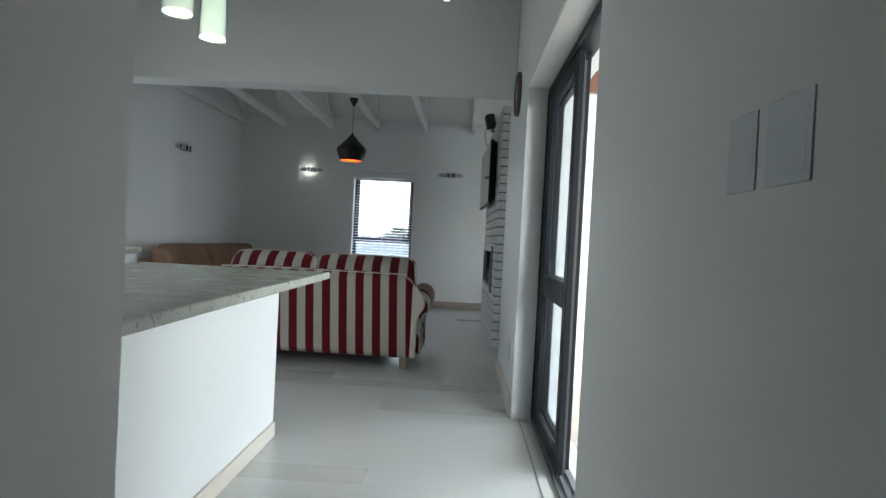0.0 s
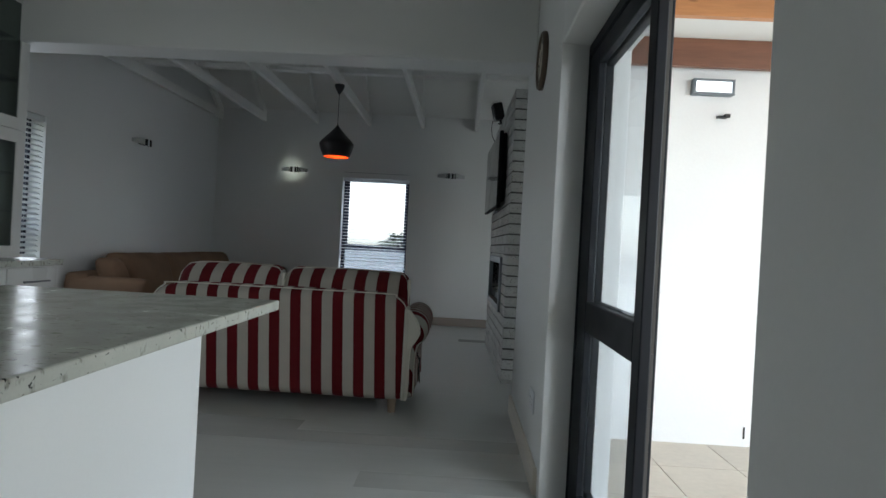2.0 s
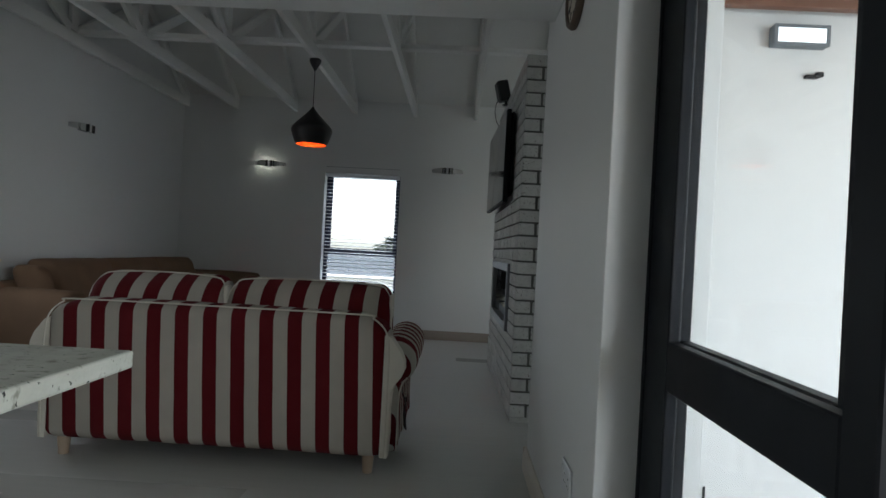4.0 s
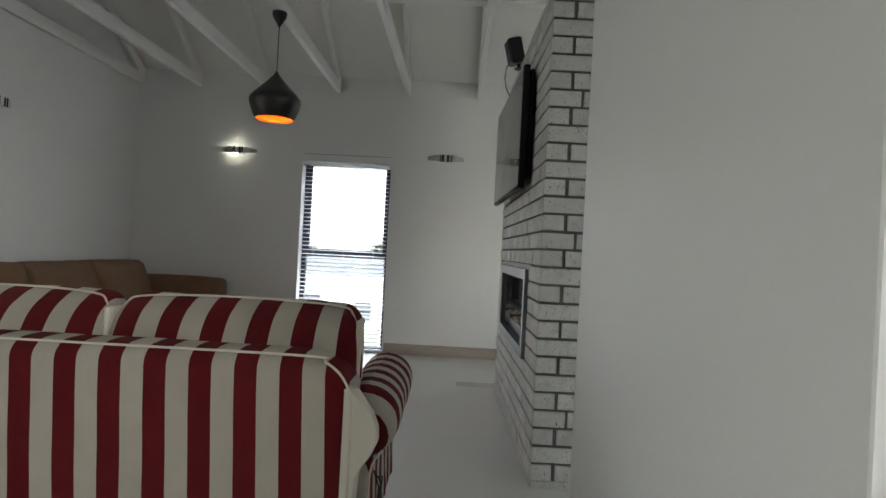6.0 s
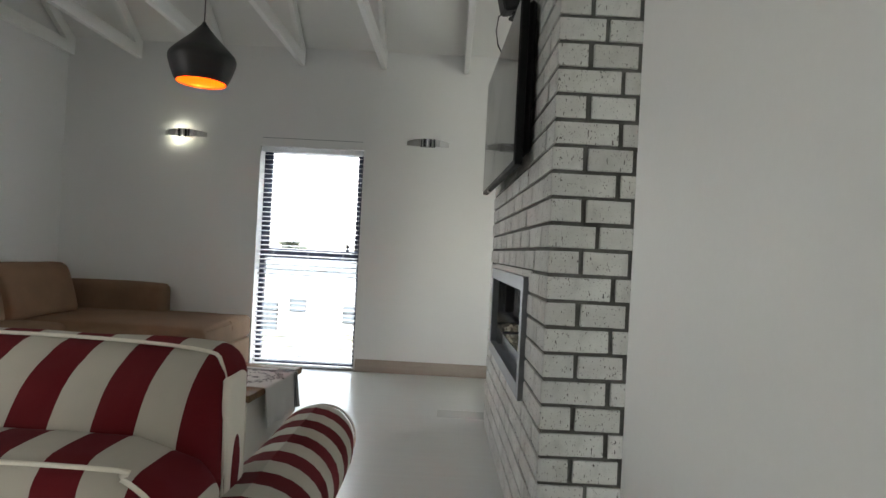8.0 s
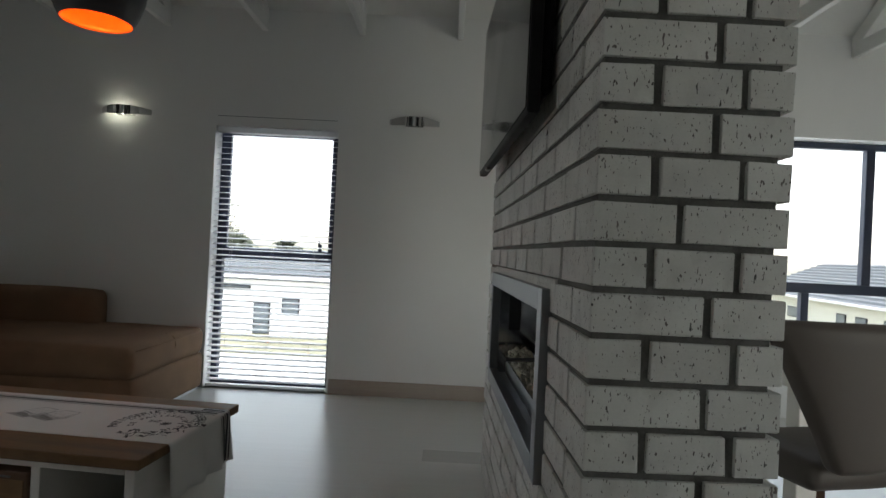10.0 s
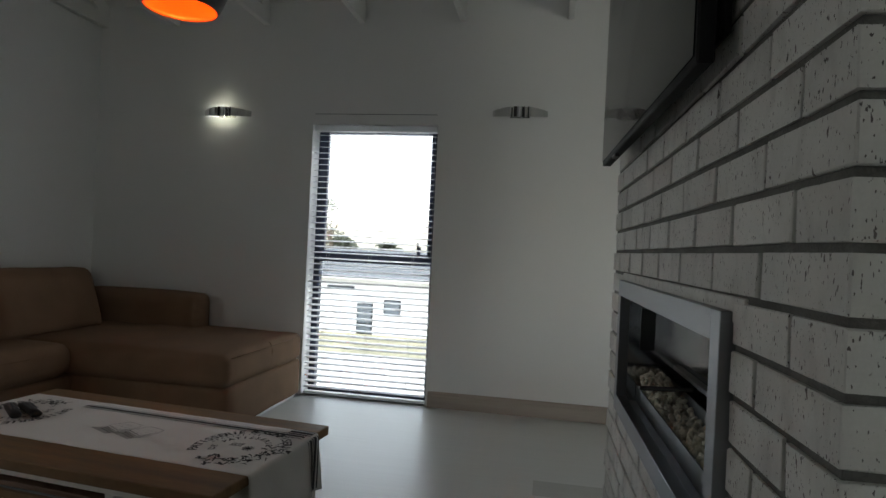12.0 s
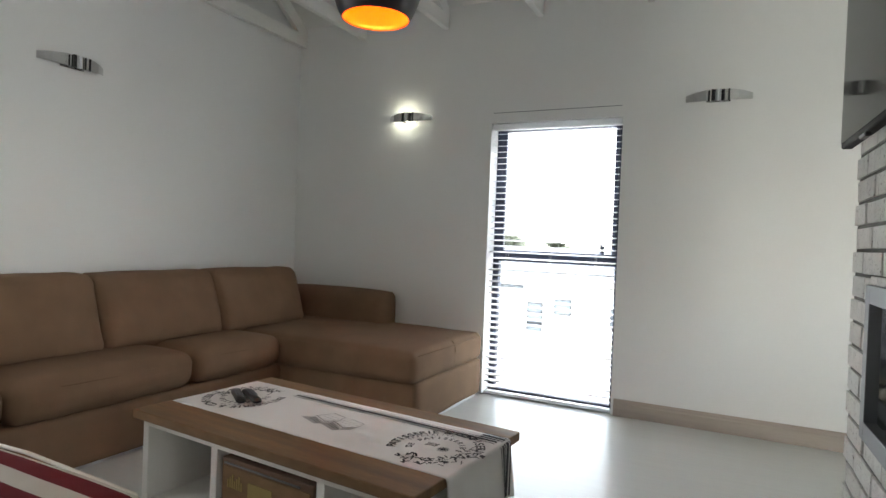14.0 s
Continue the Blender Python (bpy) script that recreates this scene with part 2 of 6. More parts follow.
M_BROWN = mat("brown_woven_fabric", (0.200, 0.126, 0.080), 0.92, vary=0.14, scale=5, fine=900, bump=0.35, dist=0.001, spec=0.2)
M_STRIPEX = striped("red_cream_stripe_x", 0, 0.140, 0.609, 0.045)
M_STRIPEC = striped("red_cream_stripe_cushion", 0, 0.155, 0.036)
M_STRIPEY = striped("red_cream_stripe_y", 1, 0.125, 0.0, 0.4)
M_PIPING = mat("cream_piping", (0.72, 0.68, 0.60), 0.9, fine=600, bump=0.3)
M_CREAMFAB = mat("cream_fabric", (0.76, 0.72, 0.64), 0.9, vary=0.04, scale=8, fine=700, bump=0.25, dist=0.001)
M_OAK = mat("worn_brown_oak", (0.19, 0.112, 0.056), 0.6, spec=0.25, vary=0.35, scale=4, fine=45, bump=0.2, stretch=(0.35, 5, 1))
M_TABLEW = mat("white_table_paint", (0.72, 0.70, 0.66), 0.5, vary=0.05, scale=5)
M_CLOTH = mat("printed_linen_runner", (0.70, 0.69, 0.67), 0.9, vary=0.03, scale=6, fine=800, bump=0.2, dist=0.0008)
M_PRINT = mat("grey_cloth_print", (0.06, 0.06, 0.065), 0.9, vary=0.2, scale=60)
M_PRINTL = mat("pale_cloth_print", (0.38, 0.37, 0.36), 0.9, vary=0.2, scale=60)
M_GRANITE = mat("pale_granite", (0.50, 0.51, 0.46), 0.2, vary=0.08, scale=9, fine=140, bump=0.0, spec=0.4)
mix_in(M_GRANITE, spots(M_GRANITE, 30, 0.59, 0.70, (1, 1.6, 1), 5), (0.27, 0.27, 0.23))
mix_in(M_GRANITE, spots(M_GRANITE, 80, 0.66, 0.70, (1, 1, 1), 2), (0.05, 0.05, 0.05))
M_CAB = mat("white_cabinet_foil", (0.66, 0.66, 0.65), 0.35, vary=0.02, bump=0.02)
M_SPLASH = mat("grey_splashback", (0.26, 0.27, 0.26), 0.3, vary=0.05)
M_SHADEOUT = mat("black_lamp_enamel", (0.015, 0.014, 0.016), 0.42, vary=0.1, fine=300, bump=0.04, dist=0.0005)
M_COPPER = mat("copper_leaf_lining", (0.90, 0.20, 0.03), 0.45, metal=0.35, vary=0.08, scale=15)
M_BULB = glow("lit_bulb", (1.0, 0.45, 0.12), 2.0)
M_FROST = glow("lit_frosted_glass", (0.92, 0.95, 0.78), 0.13)
M_SCLIGHT = glow("lit_sconce_tube", (1.0, 1.0, 0.78), 0.6)
M_LED = glow("lit_lamp_panel", (0.95, 0.98, 1.0), 0.5)
M_GLASS = thin_glass("window_glass", (0.96, 0.98, 0.98))
M_DOORGLASS = thin_glass("patio_door_glass", (0.96, 0.975, 0.985), 0.25)
M_TINT = thin_glass("smoked_cabinet_glass", (0.55, 0.60, 0.58))
M_CLEAR = thin_glass("clear_glass", (0.88, 0.92, 0.90))
M_SWITCH = mat("white_plastic", (0.72, 0.73, 0.75), 0.35, vary=0.02, bump=0)
M_PLATE = mat("bluish_white_plastic", (0.66, 0.69, 0.74), 0.4, vary=0.02, bump=0)
M_CLOCKRIM = mat("aged_brown_wood", (0.10, 0.07, 0.05), 0.5, vary=0.2)
M_CLOCKFACE = mat("aged_clock_face", (0.55, 0.50, 0.42), 0.7, vary=0.12, scale=12)
M_PINE = mat("varnished_pine", (0.46, 0.20, 0.075), 0.45, vary=0.25, scale=3, fine=40, stretch=(0.2, 2.5, 2.5), bump=0.1)
M_REDWOOD = mat("stained_timber_beam", (0.20, 0.085, 0.05), 0.5, vary=0.25, scale=3, fine=40, stretch=(0.2, 2.5, 2.5), bump=0.1)
mix_in(M_PINE, spots(M_PINE, 9, 0.70, 0.74, (0.5, 1.5, 1.5), 1.0), (0.10, 0.035, 0.015))
mix_in(M_REDWOOD, spots(M_REDWOOD, 8, 0.68, 0.75, (0.5, 1.5, 1.5), 1.0), (0.08, 0.03, 0.02))
M_TILE = mat("beige_patio_tile", (0.46, 0.41, 0.34), 0.5, vary=0.12, scale=2.2, fine=30, bump=0.1, obj=0.05)
M_TAUPE = mat("taupe_leatherette", (0.060, 0.047, 0.040), 0.6, vary=0.05, fine=300, bump=0.15)
M_LEGWOOD = mat("dark_leg_wood", (0.10, 0.05, 0.03), 0.45, vary=0.2, stretch=(3, 3, 0.4))
M_PALELEG = mat("pale_leg_wood", (0.50, 0.38, 0.28), 0.5, vary=0.15)
M_ROOF = mat("grey_roof_tile", (0.20, 0.20, 0.21), 0.8, vary=0.1, scale=1, fine=6)
M_CREAMW = mat("cream_render", (0.62, 0.60, 0.52), 0.85, vary=0.05, scale=0.5, fine=8)
M_WHITEW = mat("white_render", (0.78, 0.78, 0.78), 0.85, vary=0.03, scale=0.5, fine=8)
M_DARKWIN = mat("dark_window_glass", (0.10, 0.12, 0.14), 0.1, vary=0.05, bump=0)
M_GRASS = mat("dry_lawn", (0.26, 0.25, 0.17), 0.95, vary=0.35, scale=0.7, fine=14, bump=0.6, dist=0.05)
M_ROAD = mat("concrete_paving", (0.55, 0.54, 0.51), 0.9, vary=0.12, scale=0.6, fine=12)
M_TRUNK = mat("palm_bark", (0.14, 0.11, 0.08), 0.95, vary=0.3, fine=20)
M_LEAF = mat("palm_leaf", (0.045, 0.055, 0.035), 0.7, vary=0.25, island=0.3)
M_BOOK = mat("brown_book_cover", (0.13, 0.07, 0.04), 0.5, vary=0.2)
M_GOLD = mat("mustard_panel", (0.30, 0.22, 0.07), 0.6, vary=0.2)


# ---- mesh helpers ----
def box(bm, lo, hi, bevel=0.0, seg=1, m=None):
    lo, hi = Vector(lo), Vector(hi)
    made = bmesh.ops.create_cube(bm, size=1.0)["verts"]
    for v in made:
        v.co = Vector(((lo[i] + hi[i]) / 2 + v.co[i] * (hi[i] - lo[i]) for i in range(3)))
    if bevel:
        edges = list({e for v in made for e in v.link_edges})
        out = bmesh.ops.bevel(bm, geom=edges, offset=bevel, segments=seg, affect="EDGES", profile=0.5)
        made = list({v for f in out["faces"] for v in f.verts} | {v for v in made if v.is_valid})
    if m is not None:
        for v in made:
            v.co = m @ v.co
    return made


def cyl(bm, a, b, r, r2=None, seg=16, caps=True):
    a, b = Vector(a), Vector(b)
    d = b - a
    made = bmesh.ops.create_cone(bm, cap_ends=caps, segments=seg, radius1=r, radius2=r if r2 is None else r2, depth=d.length)["verts"]
    m = Matrix.Translation((a + b) / 2) @ d.to_track_quat("Z", "Y").to_matrix().to_4x4()
    for v in made:
        v.co = m @ v.co
    return made


def lathe(bm, profile, seg=32, at=(0, 0, 0)):
    rings = []
    for r, z in profile:
        rings.append([bm.verts.new((at[0] + r * math.cos(2 * math.pi * i / seg), at[1] + r * math.sin(2 * math.pi * i / seg), at[2] + z)) for i in range(seg)])
    for a, b in zip(rings, rings[1:]):
        for i in range(seg):
            bm.faces.new((a[i], a[(i + 1) % seg], b[(i + 1) % seg], b[i]))


def tube(bm, pts, r, seg=6):
    pts = [Vector(p) for p in pts]
    rings = []
    for i, p in enumerate(pts):
        d = (pts[min(i + 1, len(pts) - 1)] - pts[max(i - 1, 0)]).normalized()
        q = d.to_track_quat("Z", "Y")
        rings.append([bm.verts.new(p + q @ Vector((r * math.cos(2 * math.pi * k / seg), r * math.sin(2 * math.pi * k / seg), 0))) for k in range(seg)])
    for a, b in zip(rings, rings[1:]):
        for k in range(seg):
            bm.faces.new((a[k], a[(k + 1) % seg], b[(k + 1) % seg], b[k]))
    bm.faces.new(rings[0][::-1])
    bm.faces.new(rings[-1])


def smooth_line(pts, n=5):
    """Points of a smooth line through pts."""
    p = [Vector(q) for q in pts]
    out = []
    for i in range(len(p) - 1):
        a, b, c, d = p[max(i - 1, 0)], p[i], p[i + 1], p[min(i + 2, len(p) - 1)]
        for k in range(n):
            t = k / n
            out.append(0.5 * ((2 * b) + (c - a) * t + (2 * a - 5 * b + 4 * c - d) * t * t + (3 * b - a - 3 * c + d) * t ** 3))
    return out + [p[-1]]


def soft(bm, lo, hi, r=0.05, puff=(0.02, 0.02, 0.02), n=12, wob=0.004, seed=0, taper=None):
    """A stuffed box: rounded edges and faces that bulge by puff."""
    lo, hi = Vector(lo), Vector(hi)
    c, h = (lo + hi) / 2, (hi - lo) / 2
    r = min(r, min(h) * 0.98)
    made = bmesh.ops.create_cube(bm, size=2.0)["verts"]
    edges = list({e for v in made for e in v.link_edges})
    bmesh.ops.subdivide_edges(bm, edges=edges, cuts=n, use_grid_fill=True)
    made = list(bm.verts)
    for v in made:
        u = v.co.copy()
        s = u
        p = Vector([math.copysign((h[i] - r) * abs(u[i]) / 0.66 if abs(u[i]) < 0.66 else h[i] - r + r * (abs(u[i]) - 0.66) / 0.34, u[i]) for i in range(3)])
        inner = Vector([max(-(h[i] - r), min(h[i] - r, p[i])) for i in range(3)])
        d = p - inner
        if d.length > 1e-9:
            p = inner + d.normalized() * r
        for i in range(3):
            j, k = (i + 1) % 3, (i + 2) % 3
            if abs(u[i]) > 0.999:
                p[i] += math.copysign(puff[i] * (1 - s[j] ** 2) * (1 - s[k] ** 2), u[i])
        if wob:
            p += Vector(noise.noise_vector((p + c) * 6 + Vector((seed, 0, 0)))) * wob
        if taper:
            p = taper(p)
        v.co = p + c
    for f in {f for v in made for f in v.link_faces}:
        f.smooth = True
    return made


def finish(bm, name, material, smooth=False):
    bmesh.ops.recalc_face_normals(bm, faces=bm.faces)
    if smooth:
        for f in bm.faces:
            f.smooth = True
    me = bpy.data.meshes.new(name)
    bm.to_mesh(me)
    bm.free()
    if material:
        me.materials.append(material)
    return me


def part(name, bm, material, parent, label="", smooth=False, at=None):
    ob = new(name, finish(bm, name, material, smooth))
    if parent is not None:
        ob.parent = parent
    if at is not None:
        ob.matrix_basis = at
    if label:
        ob["label"] = label
    return ob


def thing(name, label, category, group="", kind="", at=(0, 0, 0), rz=0):
    ob = new(name)
    ob.empty_display_size = 0.1
    ob.matrix_basis = pose(*at, 0, 0, rz)
    return tagged(ob, label, category, group, kind)


def solo(name, bm, material, label, category, group="", kind="", smooth=False):
    ob = new(name, finish(bm, name, material, smooth))
    return tagged(ob, label, category, group, kind)


def boxes(*items, bevel=0.0):
    bm = bmesh.new()
    for lo, hi in items:
        box(bm, lo, hi, bevel)
    return bm


def structure(name, items, material, label, bevel=0.0):
    ob = new(name, finish(boxes(*items, bevel=bevel), name, material))
    return tagged(ob, label, kind="structure")


# ---- plan ----
XL, XR, YF = -3.9, 4.6, 11.13
PX, QX = -0.92, 0.17
KX, KY0, KY1, KYE = 0.115, 5.39, 6.57, 6.76
OUT = 0.45
HEAD = 2.08
CEIL = 3.1

# floor and walls
structure("floor", [((XL - 0.2, -1.2, -0.2), (KX + 0.1, KY1, -0.001)), ((XL - 0.2, KY1, -0.2), (XR + 0.2, YF + 0.25, -0.001))], M_GROOVE, "pale grey screed under the floor planks")
structure("wall_far", [
    ((XL - 0.2, YF, -0.2), (-2.045, YF + 0.22, 3.2)), ((-2.045, YF, 2.055), (-1.08, YF + 0.22, 3.2)), ((-2.045, YF, -0.2), (-1.08, YF + 0.22, 0.0)),
    ((-1.08, YF, -0.2), (2.1, YF + 0.22, 3.2)), ((2.1, YF, 2.18), (4.4, YF + 0.22, 3.2)), ((2.1, YF, -0.2), (4.4, YF + 0.22, 0.35)), ((4.4, YF, -0.2), (XR + 0.2, YF + 0.22, 3.2))],
    M_WALL, "white painted far wall with tall window opening")
structure("wall_left", [
    ((XL - 0.2, 2.74, -0.2), (XL, 6.75, 3.2)), ((XL - 0.2, 6.75, 2.06), (XL, 7.6, 3.2)), ((XL - 0.2, 6.75, -0.2), (XL, 7.6, 0.6)), ((XL - 0.2, 7.6, -0.2), (XL, YF, 3.2)),
    ((XL - 0.2, 6.4, 3.2), (XL, YF + 0.22, 5.0))],
    M_WALL, "white painted side wall with window opening")
structure("wall_passage_left", [((PX - 0.12, -1.0, -0.2), (PX, 2.76, CEIL)), ((XL, 2.62, -0.2), (PX - 0.12, 2.76, CEIL))], M_WALL, "white painted passage wall beside kitchen", bevel=0.004)
structure("wall_passage_right", [((QX, -1.0, -0.2), (OUT, 3.55, CEIL)), ((KX + 0.002, 3.55, HEAD), (OUT, KY0, CEIL)), ((KX, 3.55, -0.2), (OUT, KY0, -0.02))], M_WALL, "white painted passage wall with door head", bevel=0.006)
structure("wall_passage_end", [((PX - 0.12, -1.2, -0.2), (OUT, -1.0, CEIL))], M_WALL, "white painted wall closing the passage")
structure("wall_clock", [((KX, KY0, -0.2), (OUT, KYE, 4.6))], M_WALL, "white painted wall between patio door and dining room", bevel=0.003)
for v in bpy.data.objects["wall_clock"].data.vertices:
    if v.co.x < KX + 0.02 and v.co.y < KY0 + 0.02:
        v.co.y -= 0.08
structure("wall_patio", [((OUT, 6.48, -0.2), (2.105, KY1 + 0.05, 4.6))], M_WALLOUT, "white plastered patio wall under timber beam")
structure("wall_dining_front", [((2.105, 6.48, 2.08), (XR + 0.2, 6.62, 4.6)), ((2.105, 6.48, -0.2), (XR + 0.2, 6.62, 0.005))], M_WALLOUT, "white plastered wall around dining window")
structure("wall_dining_side", [((XR, 6.62, -0.2), (XR + 0.2, YF + 0.22, 0.6)), ((XR, 6.62, 2.1), (XR + 0.2, YF + 0.22, 5.0)), ((XR, 6.62, 0.6), (XR + 0.2, YF, 2.1))], M_WALL, "plain white painted dining side wall")
structure("header_beam", [((XL, 6.30, 2.29), (KX, KY1 - 0.03, 4.6))], M_WALL, "white painted dropped header across the room", bevel=0.006)
structure("beam_strip", [((-1.1, 6.285, 2.30), (-0.62, 6.296, 2.36))], M_WALL, "raised plaster strip along header edge")
structure("ceiling_kitchen", [((XL - 0.2, -1.2, CEIL), (OUT, 6.30, CEIL + 0.1))], M_CEIL, "flat white kitchen ceiling")

RIDGE_Y, PITCH = 8.84, math.tan(radians(35))
EAVE = 2.98
RISE = (YF - RIDGE_Y) * PITCH
bm = bmesh.new()
for y0, z0, y1, z1 in ((YF + 0.3, EAVE - 0.3 * PITCH, RIDGE_Y, EAVE + RISE), (RIDGE_Y, EAVE + RISE, 6.4, EAVE + RISE - (RIDGE_Y - 6.4) * PITCH)):
    vs = [bm.verts.new(p) for p in ((XL - 0.2, y0, z0), (XR + 0.2, y0, z0), (XR + 0.2, y1, z1), (XL - 0.2, y1, z1))]
    top = [bm.verts.new(v.co + Vector((0, 0, 0.12))) for v in vs]
    bm.faces.new(vs)
    bm.faces.new(top)
    for a in range(4):
        bm.faces.new((vs[a], vs[(a + 1) % 4], top[(a + 1) % 4], top[a]))
tagged(new("ceiling_living", finish(bm, "ceiling_living", M_CEIL)), "white sloped ceiling above open trusses", kind="structure")


# roof trusses
def beam_between(bm, a, b, w, h):
    a, b = Vector(a), Vector(b)
    d = b - a
    ang = math.atan2(d.z, d.y)
    m = Matrix.Translation((a + b) / 2) @ Matrix.Rotation(ang, 4, "X")
    box(bm, (-w / 2, -d.length / 2, -h / 2), (w / 2, d.length / 2, h / 2), 0.004, m=m)


def truss():
    t = thing("roof_truss", "white painted timber roof truss spanning to far wall", "roof truss", "roof trusses")
    y0, y1, zc = YF, 6.55, 2.865
    bm = bmesh.new()
    beam_between(bm, (0, y1, zc), (0, y0, zc), 0.045, 0.11)
    part("bottom_chord", bm, M_TRUSS, t)
    for ya, yb in ((y0, RIDGE_Y), (y1, RIDGE_Y)):
        bm = bmesh.new()
        za = EAVE - 0.075 if ya == y0 else EAVE - 0.075
        beam_between(bm, (0, ya, za), (0, yb, EAVE + RISE - 0.10), 0.045, 0.11)
        part("rafter", bm, M_TRUSS, t)
        bm = bmesh.new()
        beam_between(bm, (0.0, RIDGE_Y + (0.05 if ya == y0 else -0.05), 2.93), (0.0, (ya + yb) / 2, EAVE + RISE / 2 - 0.14), 0.04, 0.09)
        part("web", bm, M_TRUSS, t)
    bm = bmesh.new()
    box(bm, (-0.02, RIDGE_Y - 0.045, 2.93), (0.02, RIDGE_Y + 0.045, EAVE + RISE - 0.16), 0.003)
    part("king_post", bm, M_TRUSS, t)
    return t


first = truss()
first.location.x = -3.86
for k in range(1, 11):
    copy_thing(first, pose(-3.225 + 0.765 * (k - 1), 0, 0))
structure("truss_runner", [((XL, RIDGE_Y + 0.05, 2.925), (XR, RIDGE_Y + 0.14, 2.965))], M_TRUSS, "white painted runner tying the trusses")


# skirtings
def skirting(name, a, b, inward, material, label, h=0.12, th=0.018):
    a, b, inward = Vector((*a, 0)), Vector((*b, 0)), Vector((*inward, 0))
    prof = [(0, 0), (th, 0), (th, h * 0.72), (th * 0.75, h * 0.80), (th * 0.7, h * 0.9), (th * 0.35, h), (0, h)]
    bm = bmesh.new()
    rings = [[bm.verts.new(p + inward * u + Vector((0, 0, z + 0.001))) for u, z in prof] for p in (a, b)]
    n = len(prof)
    for i in range(n):
        bm.faces.new((rings[0][i], rings[0][(i + 1) % n], rings[1][(i + 1) % n], rings[1][i]))
    bm.faces.new(rings[0])
    bm.faces.new(rings[1])
    return tagged(new(name, finish(bm, name, material)), label, kind="structure")


skirting("baseboard_far", (-1.06, YF - 0.001), (2.1, YF - 0.001), (0, -1), M_SKIRT, "pale oak skirting along far wall", 0.115)
skirting("baseboard_clock", (KX - 0.001, KY0), (KX - 0.001, KYE), (-1, 0), M_SKIRTW, "cream skirting below wall clock")
skirting("baseboard_reveal", (KX - 0.018, KY0 - 0.001), (0.245, KY0 - 0.001), (0, -1), M_SKIRTW, "cream skirting in the door reveal")
skirting("baseboard_clock_end", (KX - 0.018, KYE + 0.001), (OUT, KYE + 0.001), (0, 1), M_SKIRTW, "cream skirting round wall end")
skirting("baseboard_passage", (QX - 0.001, -1.0), (QX - 0.001, 3.55), (-1, 0), M_SKIRTW, "cream skirting along passage wall")


# ---- windows, doors, blinds ----
def pane(parent, lo, hi, material=M_GLASS, name="pane"):
    bm = boxes((lo, hi))
    ob = part(name, bm, material, parent)
    ob.visible_shadow = False
    return ob


def frame_bars(parent, bars, material, name="window_frame", bevel=0.004):
    for lo, hi in bars:
        part(name, boxes((lo, hi), bevel=bevel), material, parent)


w1 = thing("window_1", "tall dark blue aluminium window with white blind", "window", kind="structure")
y0, y1 = YF + 0.14, YF + 0.20
frame_bars(w1, [((-2.045, y0, 0.0), (-1.995, y1, 2.055)), ((-1.118, y0, 0.0), (-1.08, y1, 2.055)), ((-1.995, y0, 2.012), (-1.118, y1, 2.055)), ((-1.995, y0, 0.0), (-1.118, y1, 0.03)), ((-1.995, y0, 1.015), (-1.118, y1, 1.10))], M_NAVY)
frame_bars(w1, [((-1.995, y0 - 0.012, 1.10), (-1.962, y0 + 0.03, 2.012)), ((-1.145, y0 - 0.012, 1.10), (-1.118, y0 + 0.03, 2.012))], M_NAVY, "sash")
bm = bmesh.new()
box(bm, (-1.22, y0 - 0.03, 1.10), (-1.19, y0 - 0.012, 1.16), 0.003)
box(bm, (-1.217, y0 - 0.05, 1.12), (-1.205, y0 - 0.028, 1.19), 0.003)
part("window_handle", bm, M_NAVY, w1)
pane(w1, (-1.962, y0 + 0.025, 1.10), (-1.145, y0 + 0.031, 2.012))
pane(w1, (-1.995, y0 + 0.025, 0.03), (-1.118, y0 + 0.031, 1.015))
structure("lintel_line", [((-2.03, YF - 0.002, 2.128), (-1.09, YF, 2.132))], M_GREYMETAL, "thin grey line across the wall above window")


